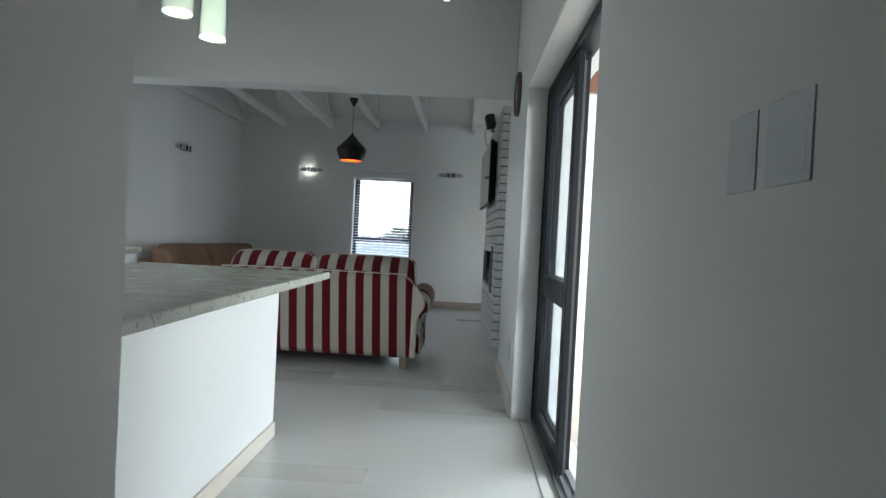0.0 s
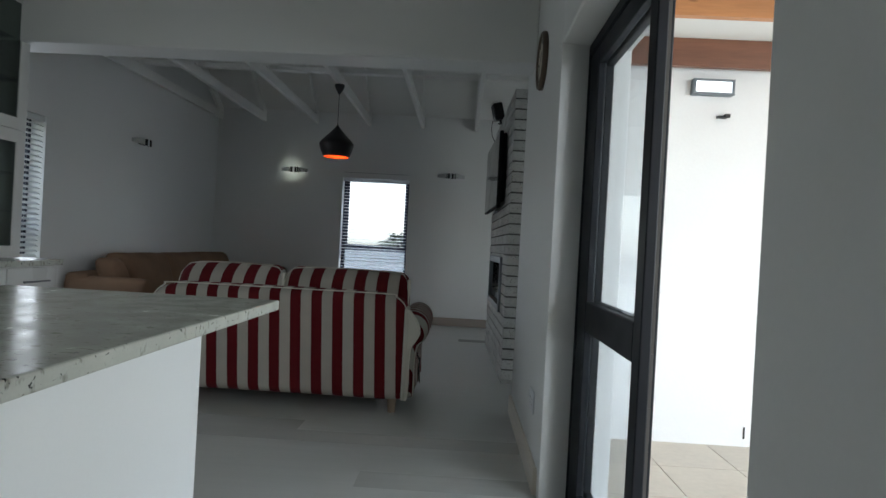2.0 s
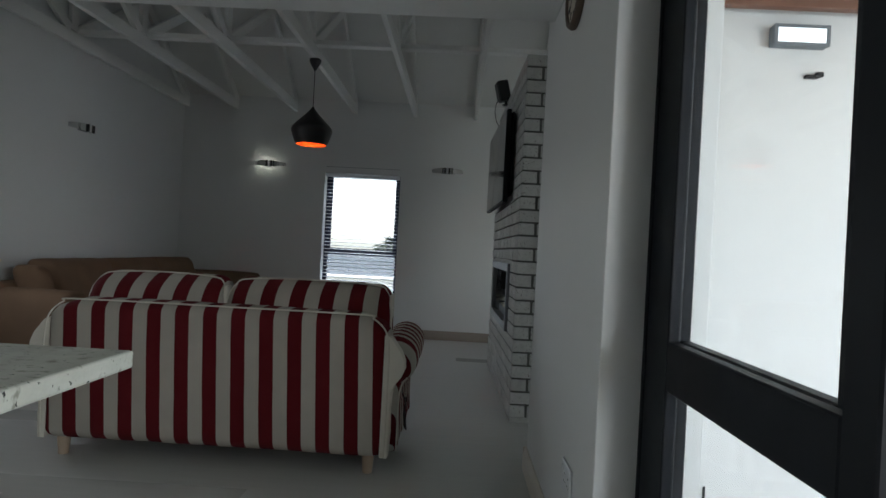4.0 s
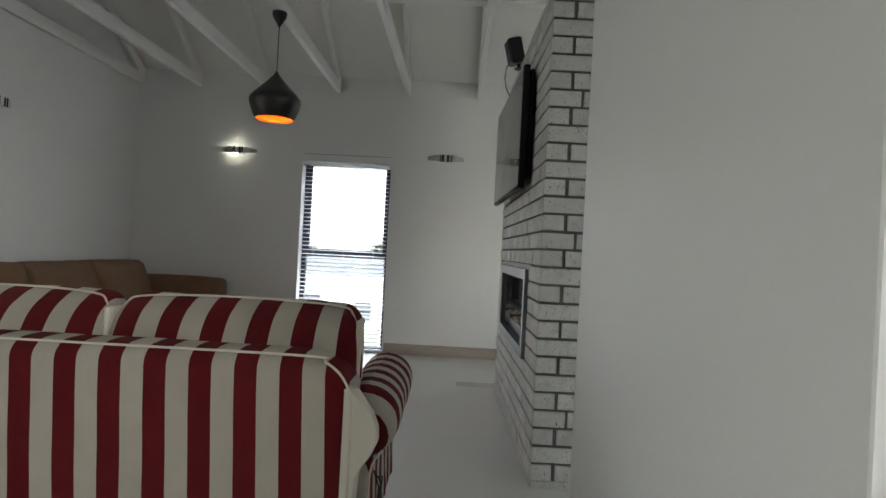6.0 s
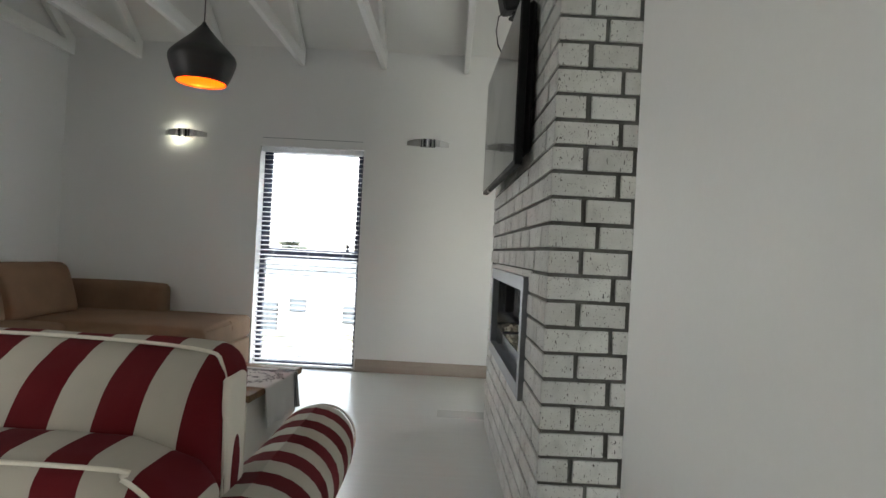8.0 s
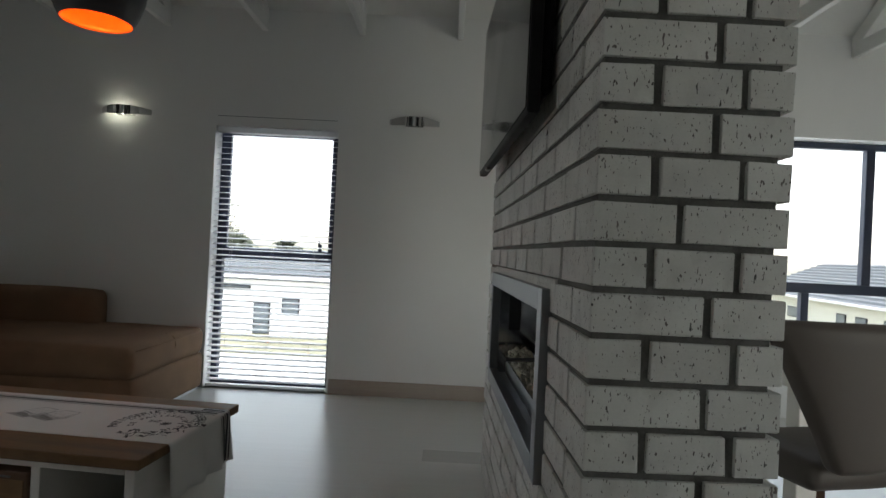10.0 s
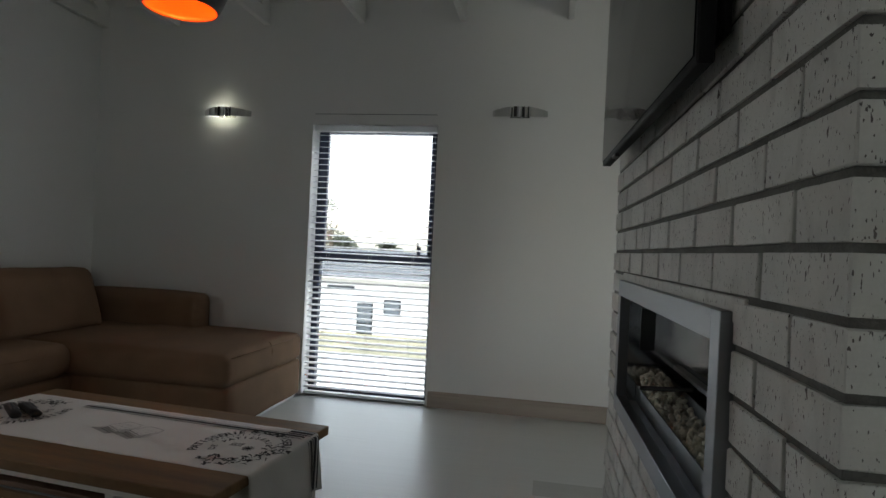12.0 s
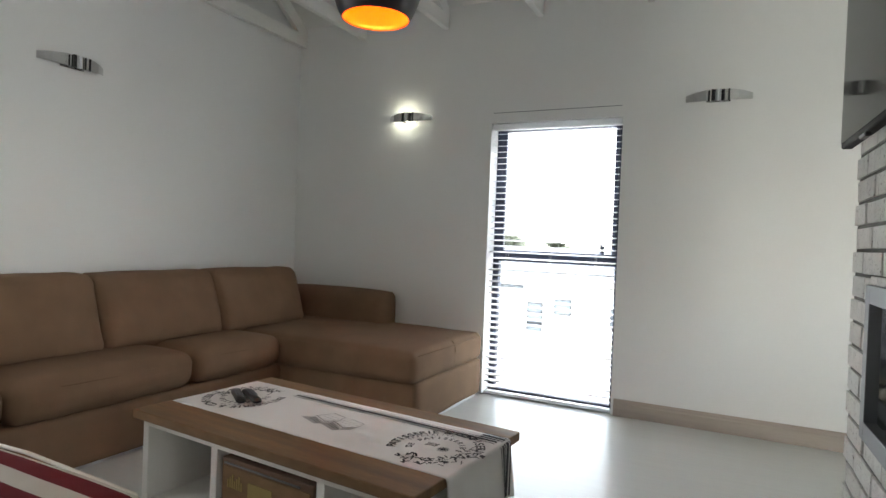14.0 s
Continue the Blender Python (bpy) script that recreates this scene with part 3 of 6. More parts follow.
def blind(name, x0, x1, z0, z1, at, rz, tilt=9, pitch=0.0445, group="window blinds"):
    b = thing(name, "white venetian blind with open horizontal slats", "blind", group, at=at, rz=rz)
    part("headrail", boxes(((x0, -0.028, z1 - 0.045), (x1, 0.028, z1 - 0.002)), bevel=0.003), M_BLIND, b)
    bm = bmesh.new()
    w = 0.025
    prof = [(-w, 0), (-w * 0.5, 0.0022), (0, 0.003), (w * 0.5, 0.0022), (w, 0)]
    rings = []
    for x in (x0 + 0.004, x1 - 0.004):
        rings.append([bm.verts.new((x, y, z)) for y, z in prof] + [bm.verts.new((x, y, z - 0.0016)) for y, z in prof[::-1]])
    for i in range(10):
        bm.faces.new((rings[0][i], rings[0][(i + 1) % 10], rings[1][(i + 1) % 10], rings[1][i]))
    bm.faces.new(rings[0])
    bm.faces.new(rings[1])
    me = finish(bm, "slat", M_BLIND)
    z = z1 - 0.075
    while z > z0 + 0.04:
        s = new("slat", me)
        s.parent = b
        s.matrix_basis = pose(0, 0, z, tilt + random.uniform(-1.2, 1.2), random.uniform(-0.06, 0.06), 0)
        z -= pitch
    part("bottom_rail", boxes(((x0 + 0.003, -0.025, z0 + 0.004), (x1 - 0.003, 0.025, z0 + 0.024)), bevel=0.003), M_BLIND, b)
    for u in (0.15, 0.5, 0.85):
        x = x0 + (x1 - x0) * u
        for dy in (-0.027, 0.027):
            bm = bmesh.new()
            cyl(bm, (x, dy, z0 + 0.02), (x, dy, z1 - 0.04), 0.0009, seg=5)
            part("ladder_cord", bm, M_CORD, b)
    for dx in (0.06, 0.085):
        bm = bmesh.new()
        cyl(bm, (x1 - dx, -0.036, z1 - 0.33), (x1 - dx, -0.036, z1 - 0.05), 0.0012, seg=5)
        cyl(bm, (x1 - dx, -0.036, z1 - 0.36), (x1 - dx, -0.036, z1 - 0.33), 0.004, 0.0025, seg=8)
        part("pull_cord", bm, M_CORD, b)
    return b


blind("window_blind", -2.035, -1.09, 0.003, 2.05, (0, YF + 0.04, 0), 0)
w2 = thing("window_2", "dark blue aluminium side window behind white blind", "window", kind="structure")
frame_bars(w2, [((XL - 0.19, 6.75, 0.6), (XL - 0.13, 6.80, 2.06)), ((XL - 0.19, 7.55, 0.6), (XL - 0.13, 7.6, 2.06)), ((XL - 0.19, 6.80, 2.01), (XL - 0.13, 7.55, 2.06)), ((XL - 0.19, 6.80, 0.6), (XL - 0.13, 7.55, 0.65)), ((XL - 0.19, 6.80, 1.02), (XL - 0.13, 7.55, 1.10))], M_NAVY)
pane(w2, (XL - 0.165, 6.80, 0.65), (XL - 0.159, 7.55, 2.01))
blind("window_blind", -0.415, 0.415, 0.603, 2.055, (XL - 0.03, 7.175, 0), 90, tilt=28)

# sliding patio door
sd = thing("door_1", "charcoal aluminium sliding patio door standing open", "sliding door", kind="structure")
fx0, fx1 = 0.245, 0.345
frame_bars(sd, [((fx0, KY0 - 0.055, 0.0), (fx1, KY0, HEAD)), ((fx0, 3.55, 0.0), (fx1, 3.59, HEAD)), ((fx0, 3.59, HEAD - 0.05), (fx1, KY0 - 0.055, HEAD))], M_FRAME, "door_frame")
part("track", boxes(((fx0, 3.59, -0.012), (fx1, KY0 - 0.055, 0.006)), ((fx0 + 0.025, 3.59, 0.006), (fx0 + 0.03, KY0 - 0.055, 0.016)), ((fx0 + 0.065, 3.59, 0.006), (fx0 + 0.07, KY0 - 0.055, 0.016))), M_GREYMETAL, sd)


def leaf(x, ya, yb, name, far):
    lf = new(name)
    lf.parent = sd
    s, z0, z1, th = 0.078, 0.018, HEAD - 0.052, 0.034
    frame_bars(lf, [((x, ya, z0), (x + th, ya + s, z1)), ((x, yb - far, z0), (x + th, yb, z1)), ((x, ya + s, z1 - s), (x + th, yb - far, z1)), ((x, ya + s, z0), (x + th, yb - far, z0 + s)), ((x, ya + s, 0.800), (x + th, yb - far, 0.928))], M_FRAME, "stile")
    pane(lf, (x + 0.014, ya + s, z0 + s), (x + 0.020, yb - far, 0.800), M_DOORGLASS)
    pane(lf, (x + 0.014, ya + s, 0.928), (x + 0.020, yb - far, z1 - s), M_DOORGLASS)
    return lf


l1 = leaf(fx0 + 0.008, 4.39, 5.335, "sliding_leaf", 0.17)
l2 = leaf(fx0 + 0.052, 4.47, 5.33, "fixed_leaf", 0.12)
bm = bmesh.new()
for k in range(60):
    z = 0.03 + k * 0.0325
    box(bm, (fx0 + 0.042, 4.396 + random.uniform(-0.002, 0.002), z), (fx0 + 0.052, 4.404, z + 0.033))
part("brush_seal", bm, M_SEAL, sd)
for zz in (0.965, 0.845):
    part("lock_keep", boxes(((fx0 + 0.058, 4.464, zz), (fx0 + 0.08, 4.47, zz + 0.06)), bevel=0.002), M_FRAME, sd)
for zz in (0.155, 1.78):
    tagged(new("shutter_bracket", finish(boxes(((0.346, KY0 - 0.012, zz), (0.400, KY0 - 0.001, zz + 0.11)), bevel=0.002), "shutter_bracket", M_GREYMETAL)), "grey metal bracket fixed in the outer door reveal", "bracket", "door brackets")
skirting("door_sill_line", (0.165, 3.55), (0.165, KY0 - 0.02), (1, 0), M_GREYMETAL, "thin metal strip along the door threshold", 0.003, 0.004)

# ---- patio ----
structure("ground_patio_bed", [((KX + 0.1, 1.0, -0.3), (4.4, 6.48, -0.062))], M_MORTAR, "grey bedding under patio tiles")
structure("ceiling_patio", [((OUT, 1.0, 2.52), (4.4, 6.48, 2.6))], M_CEIL, "white patio ceiling boards")
structure("wall_patio_back", [((OUT, 1.0, -0.3), (4.4, 1.15, 2.52))], M_WALLOUT, "white plastered wall closing the patio")
structure("wall_patio_parapet", [((4.3, 1.15, -0.3), (4.4, 6.48, 0.35))], M_WALLOUT, "low white patio parapet")
for k, y in enumerate((6.40, 5.62, 4.84, 4.06, 3.28, 2.5)):
    bm = bmesh.new()
    box(bm, (OUT + 0.001, y - 0.025, 2.345), (4.3, y + 0.025, 2.52), 0.004)
    solo("patio_beam", bm, M_REDWOOD if k == 0 else M_PINE, "stained reddish timber beam against patio wall" if k == 0 else "varnished orange pine beam under patio ceiling", "roof beam", "patio beams")
lamp = thing("patio_wall_lamp", "rectangular grey bulkhead lamp lit on patio wall", "wall lamp", at=(1.255, 6.48, 2.235))
part("body", boxes(((-0.13, -0.05, -0.05), (0.13, 0, 0.05)), bevel=0.006), M_GREYMETAL, lamp)
part("bezel", boxes(((-0.13, -0.058, 0.034), (0.13, -0.05, 0.05)), ((-0.13, -0.058, -0.05), (0.13, -0.05, -0.034)), ((-0.13, -0.058, -0.034), (-0.112, -0.05, 0.034)), ((0.112, -0.058, -0.034), (0.13, -0.05, 0.034)), bevel=0.001), M_GREYMETAL, lamp)
part("diffuser", boxes(((-0.112, -0.055, -0.034), (0.112, -0.0505, 0.034))), M_LED, lamp)
bm = bmesh.new()
box(bm, (1.30, 6.455, 2.045), (1.36, 6.48, 2.062), 0.002)
box(bm, (1.34, 6.44, 2.05), (1.375, 6.465, 2.072), 0.003)
solo("wall_bracket", bm, M_BLACK, "small black metal catch on patio wall", "bracket")
for x in (0.93, 1.585):
    bm = bmesh.new()
    box(bm, (x - 0.006, 6.474, 0.0), (x + 0.006, 6.48, 0.075), 0.002)
    solo("weep_slot", bm, M_BLACK, "narrow black weep slot low in patio wall", "vent", "weep slots")
w3 = thing("window_3", "dark blue aluminium sliding window beside patio wall", "window", kind="structure")
frame_bars(w3, [((2.105, 6.50, 0.005), (2.155, 6.58, 2.08)), ((3.3, 6.50, 0.125), (3.36, 6.58, 1.975)), ((4.55, 6.50, 0.005), (4.6, 6.58, 2.08)), ((2.155, 6.50, 1.975), (4.55, 6.58, 2.08)), ((2.155, 6.50, 0.005), (4.55, 6.58, 0.125)), ((2.155, 6.495, 0.825), (3.3, 6.575, 0.945)), ((3.36, 6.495, 0.825), (4.55, 6.575, 0.945))], M_NAVY)
pane(w3, (2.155, 6.535, 0.125), (4.55, 6.541, 1.975))

# dining windows
w4 = thing("window_4", "wide dark blue aluminium dining window", "window", kind="structure")
frame_bars(w4, [((2.1, y0, 0.35), (2.15, y1, 2.18)), ((4.35, y0, 0.35), (4.4, y1, 2.18)), ((2.15, y0, 2.13), (4.35, y1, 2.18)), ((2.15, y0, 0.35), (4.35, y1, 0.40)), ((2.15, y0, 0.97), (4.35, y1, 1.05)), ((3.13, y0, 1.05), (3.20, y1, 2.13)), ((2.66, y0, 0.40), (2.72, y1, 0.97)), ((3.6, y0, 0.40), (3.66, y1, 0.97))], M_NAVY)
for lo, hi in (((2.15, 0, 1.05), (3.13, 0, 2.13)), ((3.20, 0, 1.05), (4.35, 0, 2.13)), ((2.15, 0, 0.40), (2.66, 0, 0.97)), ((2.72, 0, 0.40), (3.6, 0, 0.97)), ((3.66, 0, 0.4), (4.35, 0, 0.97))):
    pane(w4, (lo[0], y0 + 0.025, lo[2]), (hi[0], y0 + 0.031, hi[2]))


# ---- brick chimney with fireplace ----
BX0, BX1, BY0, BY1, COURSE, NC = 0.100, 0.475, 7.635, 9.68, 0.0883, 28
ZB, PIER_TURN = 0.033, 1.3
FY0, FY1, FZ0, FZ1 = 8.03, 9.33, 0.56, 1.065
pier = thing("brick_chimney", "white painted brick chimney breast between two rooms", "chimney", at=(BX0, BY0, 0), rz=PIER_TURN)
g = 0.011
topz = ZB + NC * COURSE - 0.012
WID = BX1 - BX0
h = 0.007
core = (((h, g, 0), (WID - 0.022, FY0 - BY0, topz)), ((h, FY1 - BY0, 0), (WID - 0.022, BY1 - BY0 - g, topz)),
             ((h, FY0 - BY0, 0), (WID - 0.022, FY1 - BY0, FZ0)), ((0.24, FY0 - BY0, FZ0), (WID - 0.022, FY1 - BY0, FZ1)), ((h, FY0 - BY0, FZ1), (WID - 0.022, FY1 - BY0, topz)))
for lo, hi in core:
    part("mortar_core", boxes((lo, hi)), M_MORTAR, pier, "recessed grey mortar")
part("base_strip", boxes(((0.0015, 0.0015, 0.0), (WID - 0.002, BY1 - BY0 - 0.002, ZB + 0.001)), bevel=0.002), M_BRICK, pier, "white painted strip along the foot")
part("lintel_plaster", boxes(((0.0, FY0 - BY0 - 0.055, FZ1 - 0.02), (0.03, FY1 - BY0 + 0.05, FZ1 + 0.027)), bevel=0.002), M_BRICK, pier)
BRICKS = {}


def brick_mesh(lx, ly, v):
    key = (round(lx, 3), round(ly, 3), v)
    if key not in BRICKS:
        bm = bmesh.new()
        vs = box(bm, (0, 0, 0.004), (lx, ly, COURSE - 0.0095), 0.0018)
        rnd = random.Random(hash(key) % 1000)
        for q in vs:
            q.co += Vector((rnd.uniform(-1, 1), rnd.uniform(-1, 1), rnd.uniform(-1, 1))) * 0.0016
        BRICKS[key] = finish(bm, "brick", M_BRICK)
    return BRICKS[key]


rb = random.Random(5)
JY = 0.016


def lay(x, y, z, lx, ly):
    ob = new("brick", brick_mesh(lx, ly, rb.randrange(3)))
    ob.parent = pier
    ob.matrix_basis = pose(x + rb.uniform(-0.0015, 0.001), y + rb.uniform(-0.0015, 0.0015), z, 0, 0, rb.uniform(-0.25, 0.25))


for k in range(1, NC + 1):
    z = ZB + (k - 1) * COURSE
    kind = "B" if k % 2 == 1 else ("C" if k in (14, 4, 22) else "A")
    if kind == "A":
        near, first = [0.0, 0.219, 0.236, WID], 0.147
    elif kind == "C":
        near, first = [0.0, 0.158, 0.174, WID], 0.147
    else:
        near, first = [0.0, 0.104, 0.122, 0.272, 0.290, WID], 0.268
    lay(0, 0, z, near[1], first)
    for a, b in zip(near[2::2], near[3::2]):
        lay(a, 0, z, b - a, 0.10)
    y = first + JY
    gap = (FY0 - BY0 - 0.002, FY1 - BY0 + 0.002) if z + COURSE > FZ0 + 0.01 and z < FZ1 + 0.015 else None
    end = BY1 - BY0
    while y < end - 0.03:
        ln = 0.249
        e = min(y + ln, end)
        if gap and y < gap[1] and e > gap[0]:
            if gap[0] - y > 0.03:
                lay(0, y, z, 0.06, round(gap[0] - y, 2))
            y = gap[1]
            e = y + (0.137 if k % 2 == 0 else 0.06)
        if end - e < 0.04:
            e = end
        lay(0, y, z, 0.10 if e == end else 0.06, round(e - y, 3))
        y = e + JY
bm = bmesh.new()
for k in range(1, NC + 1):
    z = ZB + (k - 1) * COURSE
    y = 0.11 + (0.11 if k % 2 else 0)
    while y < BY1 - BY0 - 0.03:
        e = min(y + 0.216, BY1 - BY0 - 0.001)
        box(bm, (WID - 0.05, y, z + 0.004), (WID, e, z + COURSE - 0.0085))
        y = e + 0.011
tagged(part("rear_bricks", bm, M_BRICK, pier), kind="stuff")

fp = thing("gas_fireplace", "open steel framed gas fireplace filled with pale pebbles", "fireplace", at=(0.0157, FY0, 0), rz=PIER_TURN)
L = FY1 - FY0
t = 0.056
part("front_frame", boxes(((0.054, 0, FZ0), (0.092, t, FZ1)), ((0.054, L - t, FZ0), (0.092, L, FZ1)), ((0.054, t, FZ1 - 0.06), (0.092, L - t, FZ1)), ((0.054, t, FZ0), (0.092, L - t, FZ0 + 0.06)), bevel=0.0015), M_STEEL, fp)
part("firebox_floor", boxes(((0.092, 0.04, 0.59), (0.30, L - 0.04, 0.602))), M_DARKSTEEL, fp)
part("firebox_top", boxes(((0.092, 0.04, 1.01), (0.30, L - 0.04, 1.022))), M_DARKSTEEL, fp)
part("end_plate", boxes(((0.092, 0.04, 0.602), (0.30, 0.052, 1.01))), M_POLISHED, fp, "polished steel end plate")
part("end_plate", boxes(((0.092, L - 0.052, 0.602), (0.30, L - 0.04, 1.01))), M_POLISHED, fp, "polished steel end plate")
part("back_plate", boxes(((0.29, 0.052, 0.602), (0.30, L - 0.052, 1.01))), M_POLISHED, fp, "polished steel back plate")
part("back_ledge", boxes(((0.262, 0.052, 0.735), (0.29, L - 0.052, 0.752)), bevel=0.002), M_DARKSTEEL, fp)
# Black patch painting a dark reflection on the polished end plate.
part("dark_reflection", boxes(((0.135, L - 0.056, 0.80), (0.19, L - 0.0522, 0.96))), M_BLACK, fp)
x0, x1 = 0.128, 0.255
tr = part("pebble_tray", boxes(((x0, 0.08, 0.603), (x0 + 0.004, L - 0.06, 0.665)), ((x1 - 0.004, 0.08, 0.603), (x1, L - 0.06, 0.70)), ((x0, 0.076, 0.603), (x1, 0.08, 0.665))), M_STEEL, fp)
bm = bmesh.new()
box(bm, (x0 + 0.005, 0.085, 0.603), (x1 - 0.005, L - 0.062, 0.645))
rp = random.Random(3)
for i in range(760):
    rad = rp.uniform(0.010, 0.019)
    vs = bmesh.ops.create_icosphere(bm, subdivisions=1, radius=rad)["verts"]
    py = rp.uniform(0.10, L - 0.08)
    m = pose(rp.uniform(x0 + 0.014, x1 - 0.014), py, rp.uniform(0.635, 0.662) + 0.06 * max(0, (py - 0.85) / 0.4), rp.uniform(0, 360), rp.uniform(0, 360), rp.uniform(0, 360)) @ Matrix.Diagonal((1, 0.75, 0.55, 1))
    for v in vs:
        v.co = m @ v.co
tagged(part("pebble_bed", bm, M_PEBBLE, tr, "pale cream pebbles", smooth=True), kind="stuff")
bm = bmesh.new()
cyl(bm, (0.10, 1.02, 0.70), (0.28, 1.03, 0.705), 0.008, seg=10)
part("burner_bar", bm, M_DARKSTEEL, fp)

# television
tv = thing("television", "large black flat television mounted on brick chimney", "television", at=(-0.004, 8.71, 1.872), rz=2.3)
HW, HH = 0.665, 0.35
bm = boxes(((-0.012, -HW, -HH), (0.022, HW, HH)), bevel=0.004)
part("casing", bm, M_TVCASE, tv)
part("screen", boxes(((-0.0155, -HW + 0.013, -HH + 0.016), (-0.0125, HW - 0.013, HH - 0.012))), M_SCREEN, tv)
part("back_cover", boxes(((0.0225, -HW + 0.012, -HH + 0.05), (0.056, HW - 0.02, HH - 0.012)), bevel=0.016), M_TVCASE, tv)
part("wall_mount", boxes(((0.055, -0.15, -0.1), (0.085, 0.15, 0.1))), M_BLACK, tv)
part("remote_sensor", boxes(((-0.013, 0.33, -HH - 0.012), (0.006, 0.40, -HH + 0.001)), bevel=0.003), M_BLACK, tv)
spk = thing("small_speaker", "small black box speaker perched on chimney top", "speaker", at=(0.06, 8.93, NC * COURSE - 0.008))
m = pose(-0.035, 0, 0.125, 0, -14, 8)
bm = bmesh.new()
box(bm, (-0.05, -0.06, -0.09), (0.05, 0.06, 0.09), 0.014, 2, m)
part("cabinet", bm, M_BLACK, spk)
bm = bmesh.new()
box(bm, (-0.056, -0.05, -0.078), (-0.051, 0.05, 0.078), 0.002, 1, m)
part("grille", bm, M_SHADEOUT, spk)
bm = bmesh.new()
cyl(bm, (0.0, 0, 0.0), (-0.01, 0, 0.05), 0.012)
cyl(bm, (0.0, 0, 0.0), (0, 0, 0.006), 0.035)
part("foot", bm, M_BLACK, spk)
bm = bmesh.new()
tube(bm, [(0.02, 8.97, 2.53), (-0.025, 8.99, 2.50), (-0.035, 9.0, 2.42), (-0.02, 9.0, 2.34), (0.02, 8.98, 2.26), (0.03, 8.95, 2.15)], 0.004)
solo("speaker_cable", bm, M_BLACK, "thin black cable from speaker down to television", "cable", smooth=True)


# ---- lamps in the living room ----
def pendant():
    p = thing("pendant_lamp", "matt black pendant lamp lined in glowing copper", "pendant lamp", at=(-1.685, 8.95, 0.03))
    outer = [(0.136, 2.0), (0.150, 2.025), (0.168, 2.07), (0.181, 2.115), (0.183, 2.135), (0.176, 2.155), (0.152, 2.183), (0.11, 2.225), (0.07, 2.265), (0.035, 2.305), (0.015, 2.33), (0.008, 2.345)]
    bm = bmesh.new()
    lathe(bm, outer, 40)
    part("shade", bm, M_SHADEOUT, p, smooth=True)
    bm = bmesh.new()
    lathe(bm, [(0.136, 2.0)] + [(max(r - 0.004, 0.002), z) for r, z in outer[:-1]] + [(0.001, 2.33)], 40)
    part("shade_lining", bm, M_COPPER, p, "glowing copper lining", smooth=True)
    bm = bmesh.new()
    bmesh.ops.create_uvsphere(bm, u_segments=16, v_segments=10, radius=0.03, matrix=Matrix.Translation((0, 0, 2.14)))
    part("bulb", bm, M_BULB, p, smooth=True)
    bm = bmesh.new()
    cyl(bm, (0, 0, 2.17), (0, 0, 2.30), 0.018)
    part("lamp_holder", bm, M_BLACK, p)
    bm = bmesh.new()
    cyl(bm, (0, 0, 2.34), (0, 0, 2.75), 0.0035, seg=8)
    part("flex", bm, M_BLACK, p)
    bm = bmesh.new()
    lathe(bm, [(0.006, 2.67), (0.014, 2.685), (0.045, 2.735), (0.052, 2.755), (0.052, 2.776), (0.0, 2.778)], 24)
    part("canopy", bm, M_SHADEOUT, p, smooth=True)


pendant()
bulb("pendant_bulb_light", (-1.685, 8.95, 2.10), 0.5, (1.0, 0.45, 0.15), 0.03)


def sconce(x, y, z, rz, lit):
    s = thing("wall_sconce", "curved chrome band wall sconce, switched " + ("on" if lit else "off"), "wall lamp", "chrome wall sconces", at=(x, y, z), rz=rz)
    W, D, H = 0.195, 0.085, 0.036
    bm = bmesh.new()
    n = 24
    rows = []
    fold = {8: 0.0, 9: 0.013, 10: 0.013, 11: 0.0, 12: 0.012, 13: 0.0, 14: 0.013, 15: 0.010, 16: 0.0}
    for i in range(n + 1):
        u = -1 + 2 * i / n
        yy = -D * (1 - abs(u) ** 2.2) - 0.004 + fold.get(i, 0.0)
        hh = H * (0.55 + 0.45 * (1 - u * u))
        rows.append([bm.verts.new((u * W, yy, -hh)), bm.verts.new((u * W, yy, hh)), bm.verts.new((u * W, yy + 0.003, hh)), bm.verts.new((u * W, yy + 0.003, -hh))])
    for a, b in zip(rows, rows[1:]):
        for k in range(4):
            bm.faces.new((a[k], a[(k + 1) % 4], b[(k + 1) % 4], b[k]))
    bm.faces.new(rows[0])
    bm.faces.new(rows[-1])
    part("chrome_band", bm, M_CHROME, s, smooth=False)
    # Black and white strips put the chrome's dark and bright reflections into colour.
    for ua, ub, mm in ((-0.20, -0.12, M_BLACK), (-0.03, 0.03, M_SWITCH), (0.16, 0.18, M_BLACK), (0.29, 0.34, M_BLACK)):
        yb = -D * (1 - abs((ua + ub) / 2) ** 2.2) - 0.007
        part("reflection_strip", boxes(((ua * W, yb, -H * 0.99), (ub * W, yb + 0.012, H * 0.99)), bevel=0.001), mm, s, "black strip painting a dark reflection in the chrome" if mm is M_BLACK else "white strip painting a bright reflection in the chrome")
    part("back_plate", boxes(((-0.07, -0.012, -0.03), (0.07, -0.001, 0.03)), bevel=0.002), M_CHROME, s)
    bm = bmesh.new()
    cyl(bm, (-0.05, -0.04, 0), (0.05, -0.04, 0), 0.011, seg=12)
    part("lamp_tube", bm, M_SCLIGHT if lit else M_SWITCH, s)
    bm = bmesh.new()
    cyl(bm, (0.02, -0.07, -0.045), (0.02, -0.07, -0.034), 0.008, seg=10)
    part("finial", bm, M_CHROME, s)


sconce(-2.75, YF, 2.125, 0, True)
sconce(-0.49, YF, 2.14, 0, False)
sconce(XL, 9.10, 2.105, 90, False)
bulb("sconce_tube_light", (-2.79, YF - 0.045, 2.125), 0.18, (0.98, 1.0, 0.80), 0.02)

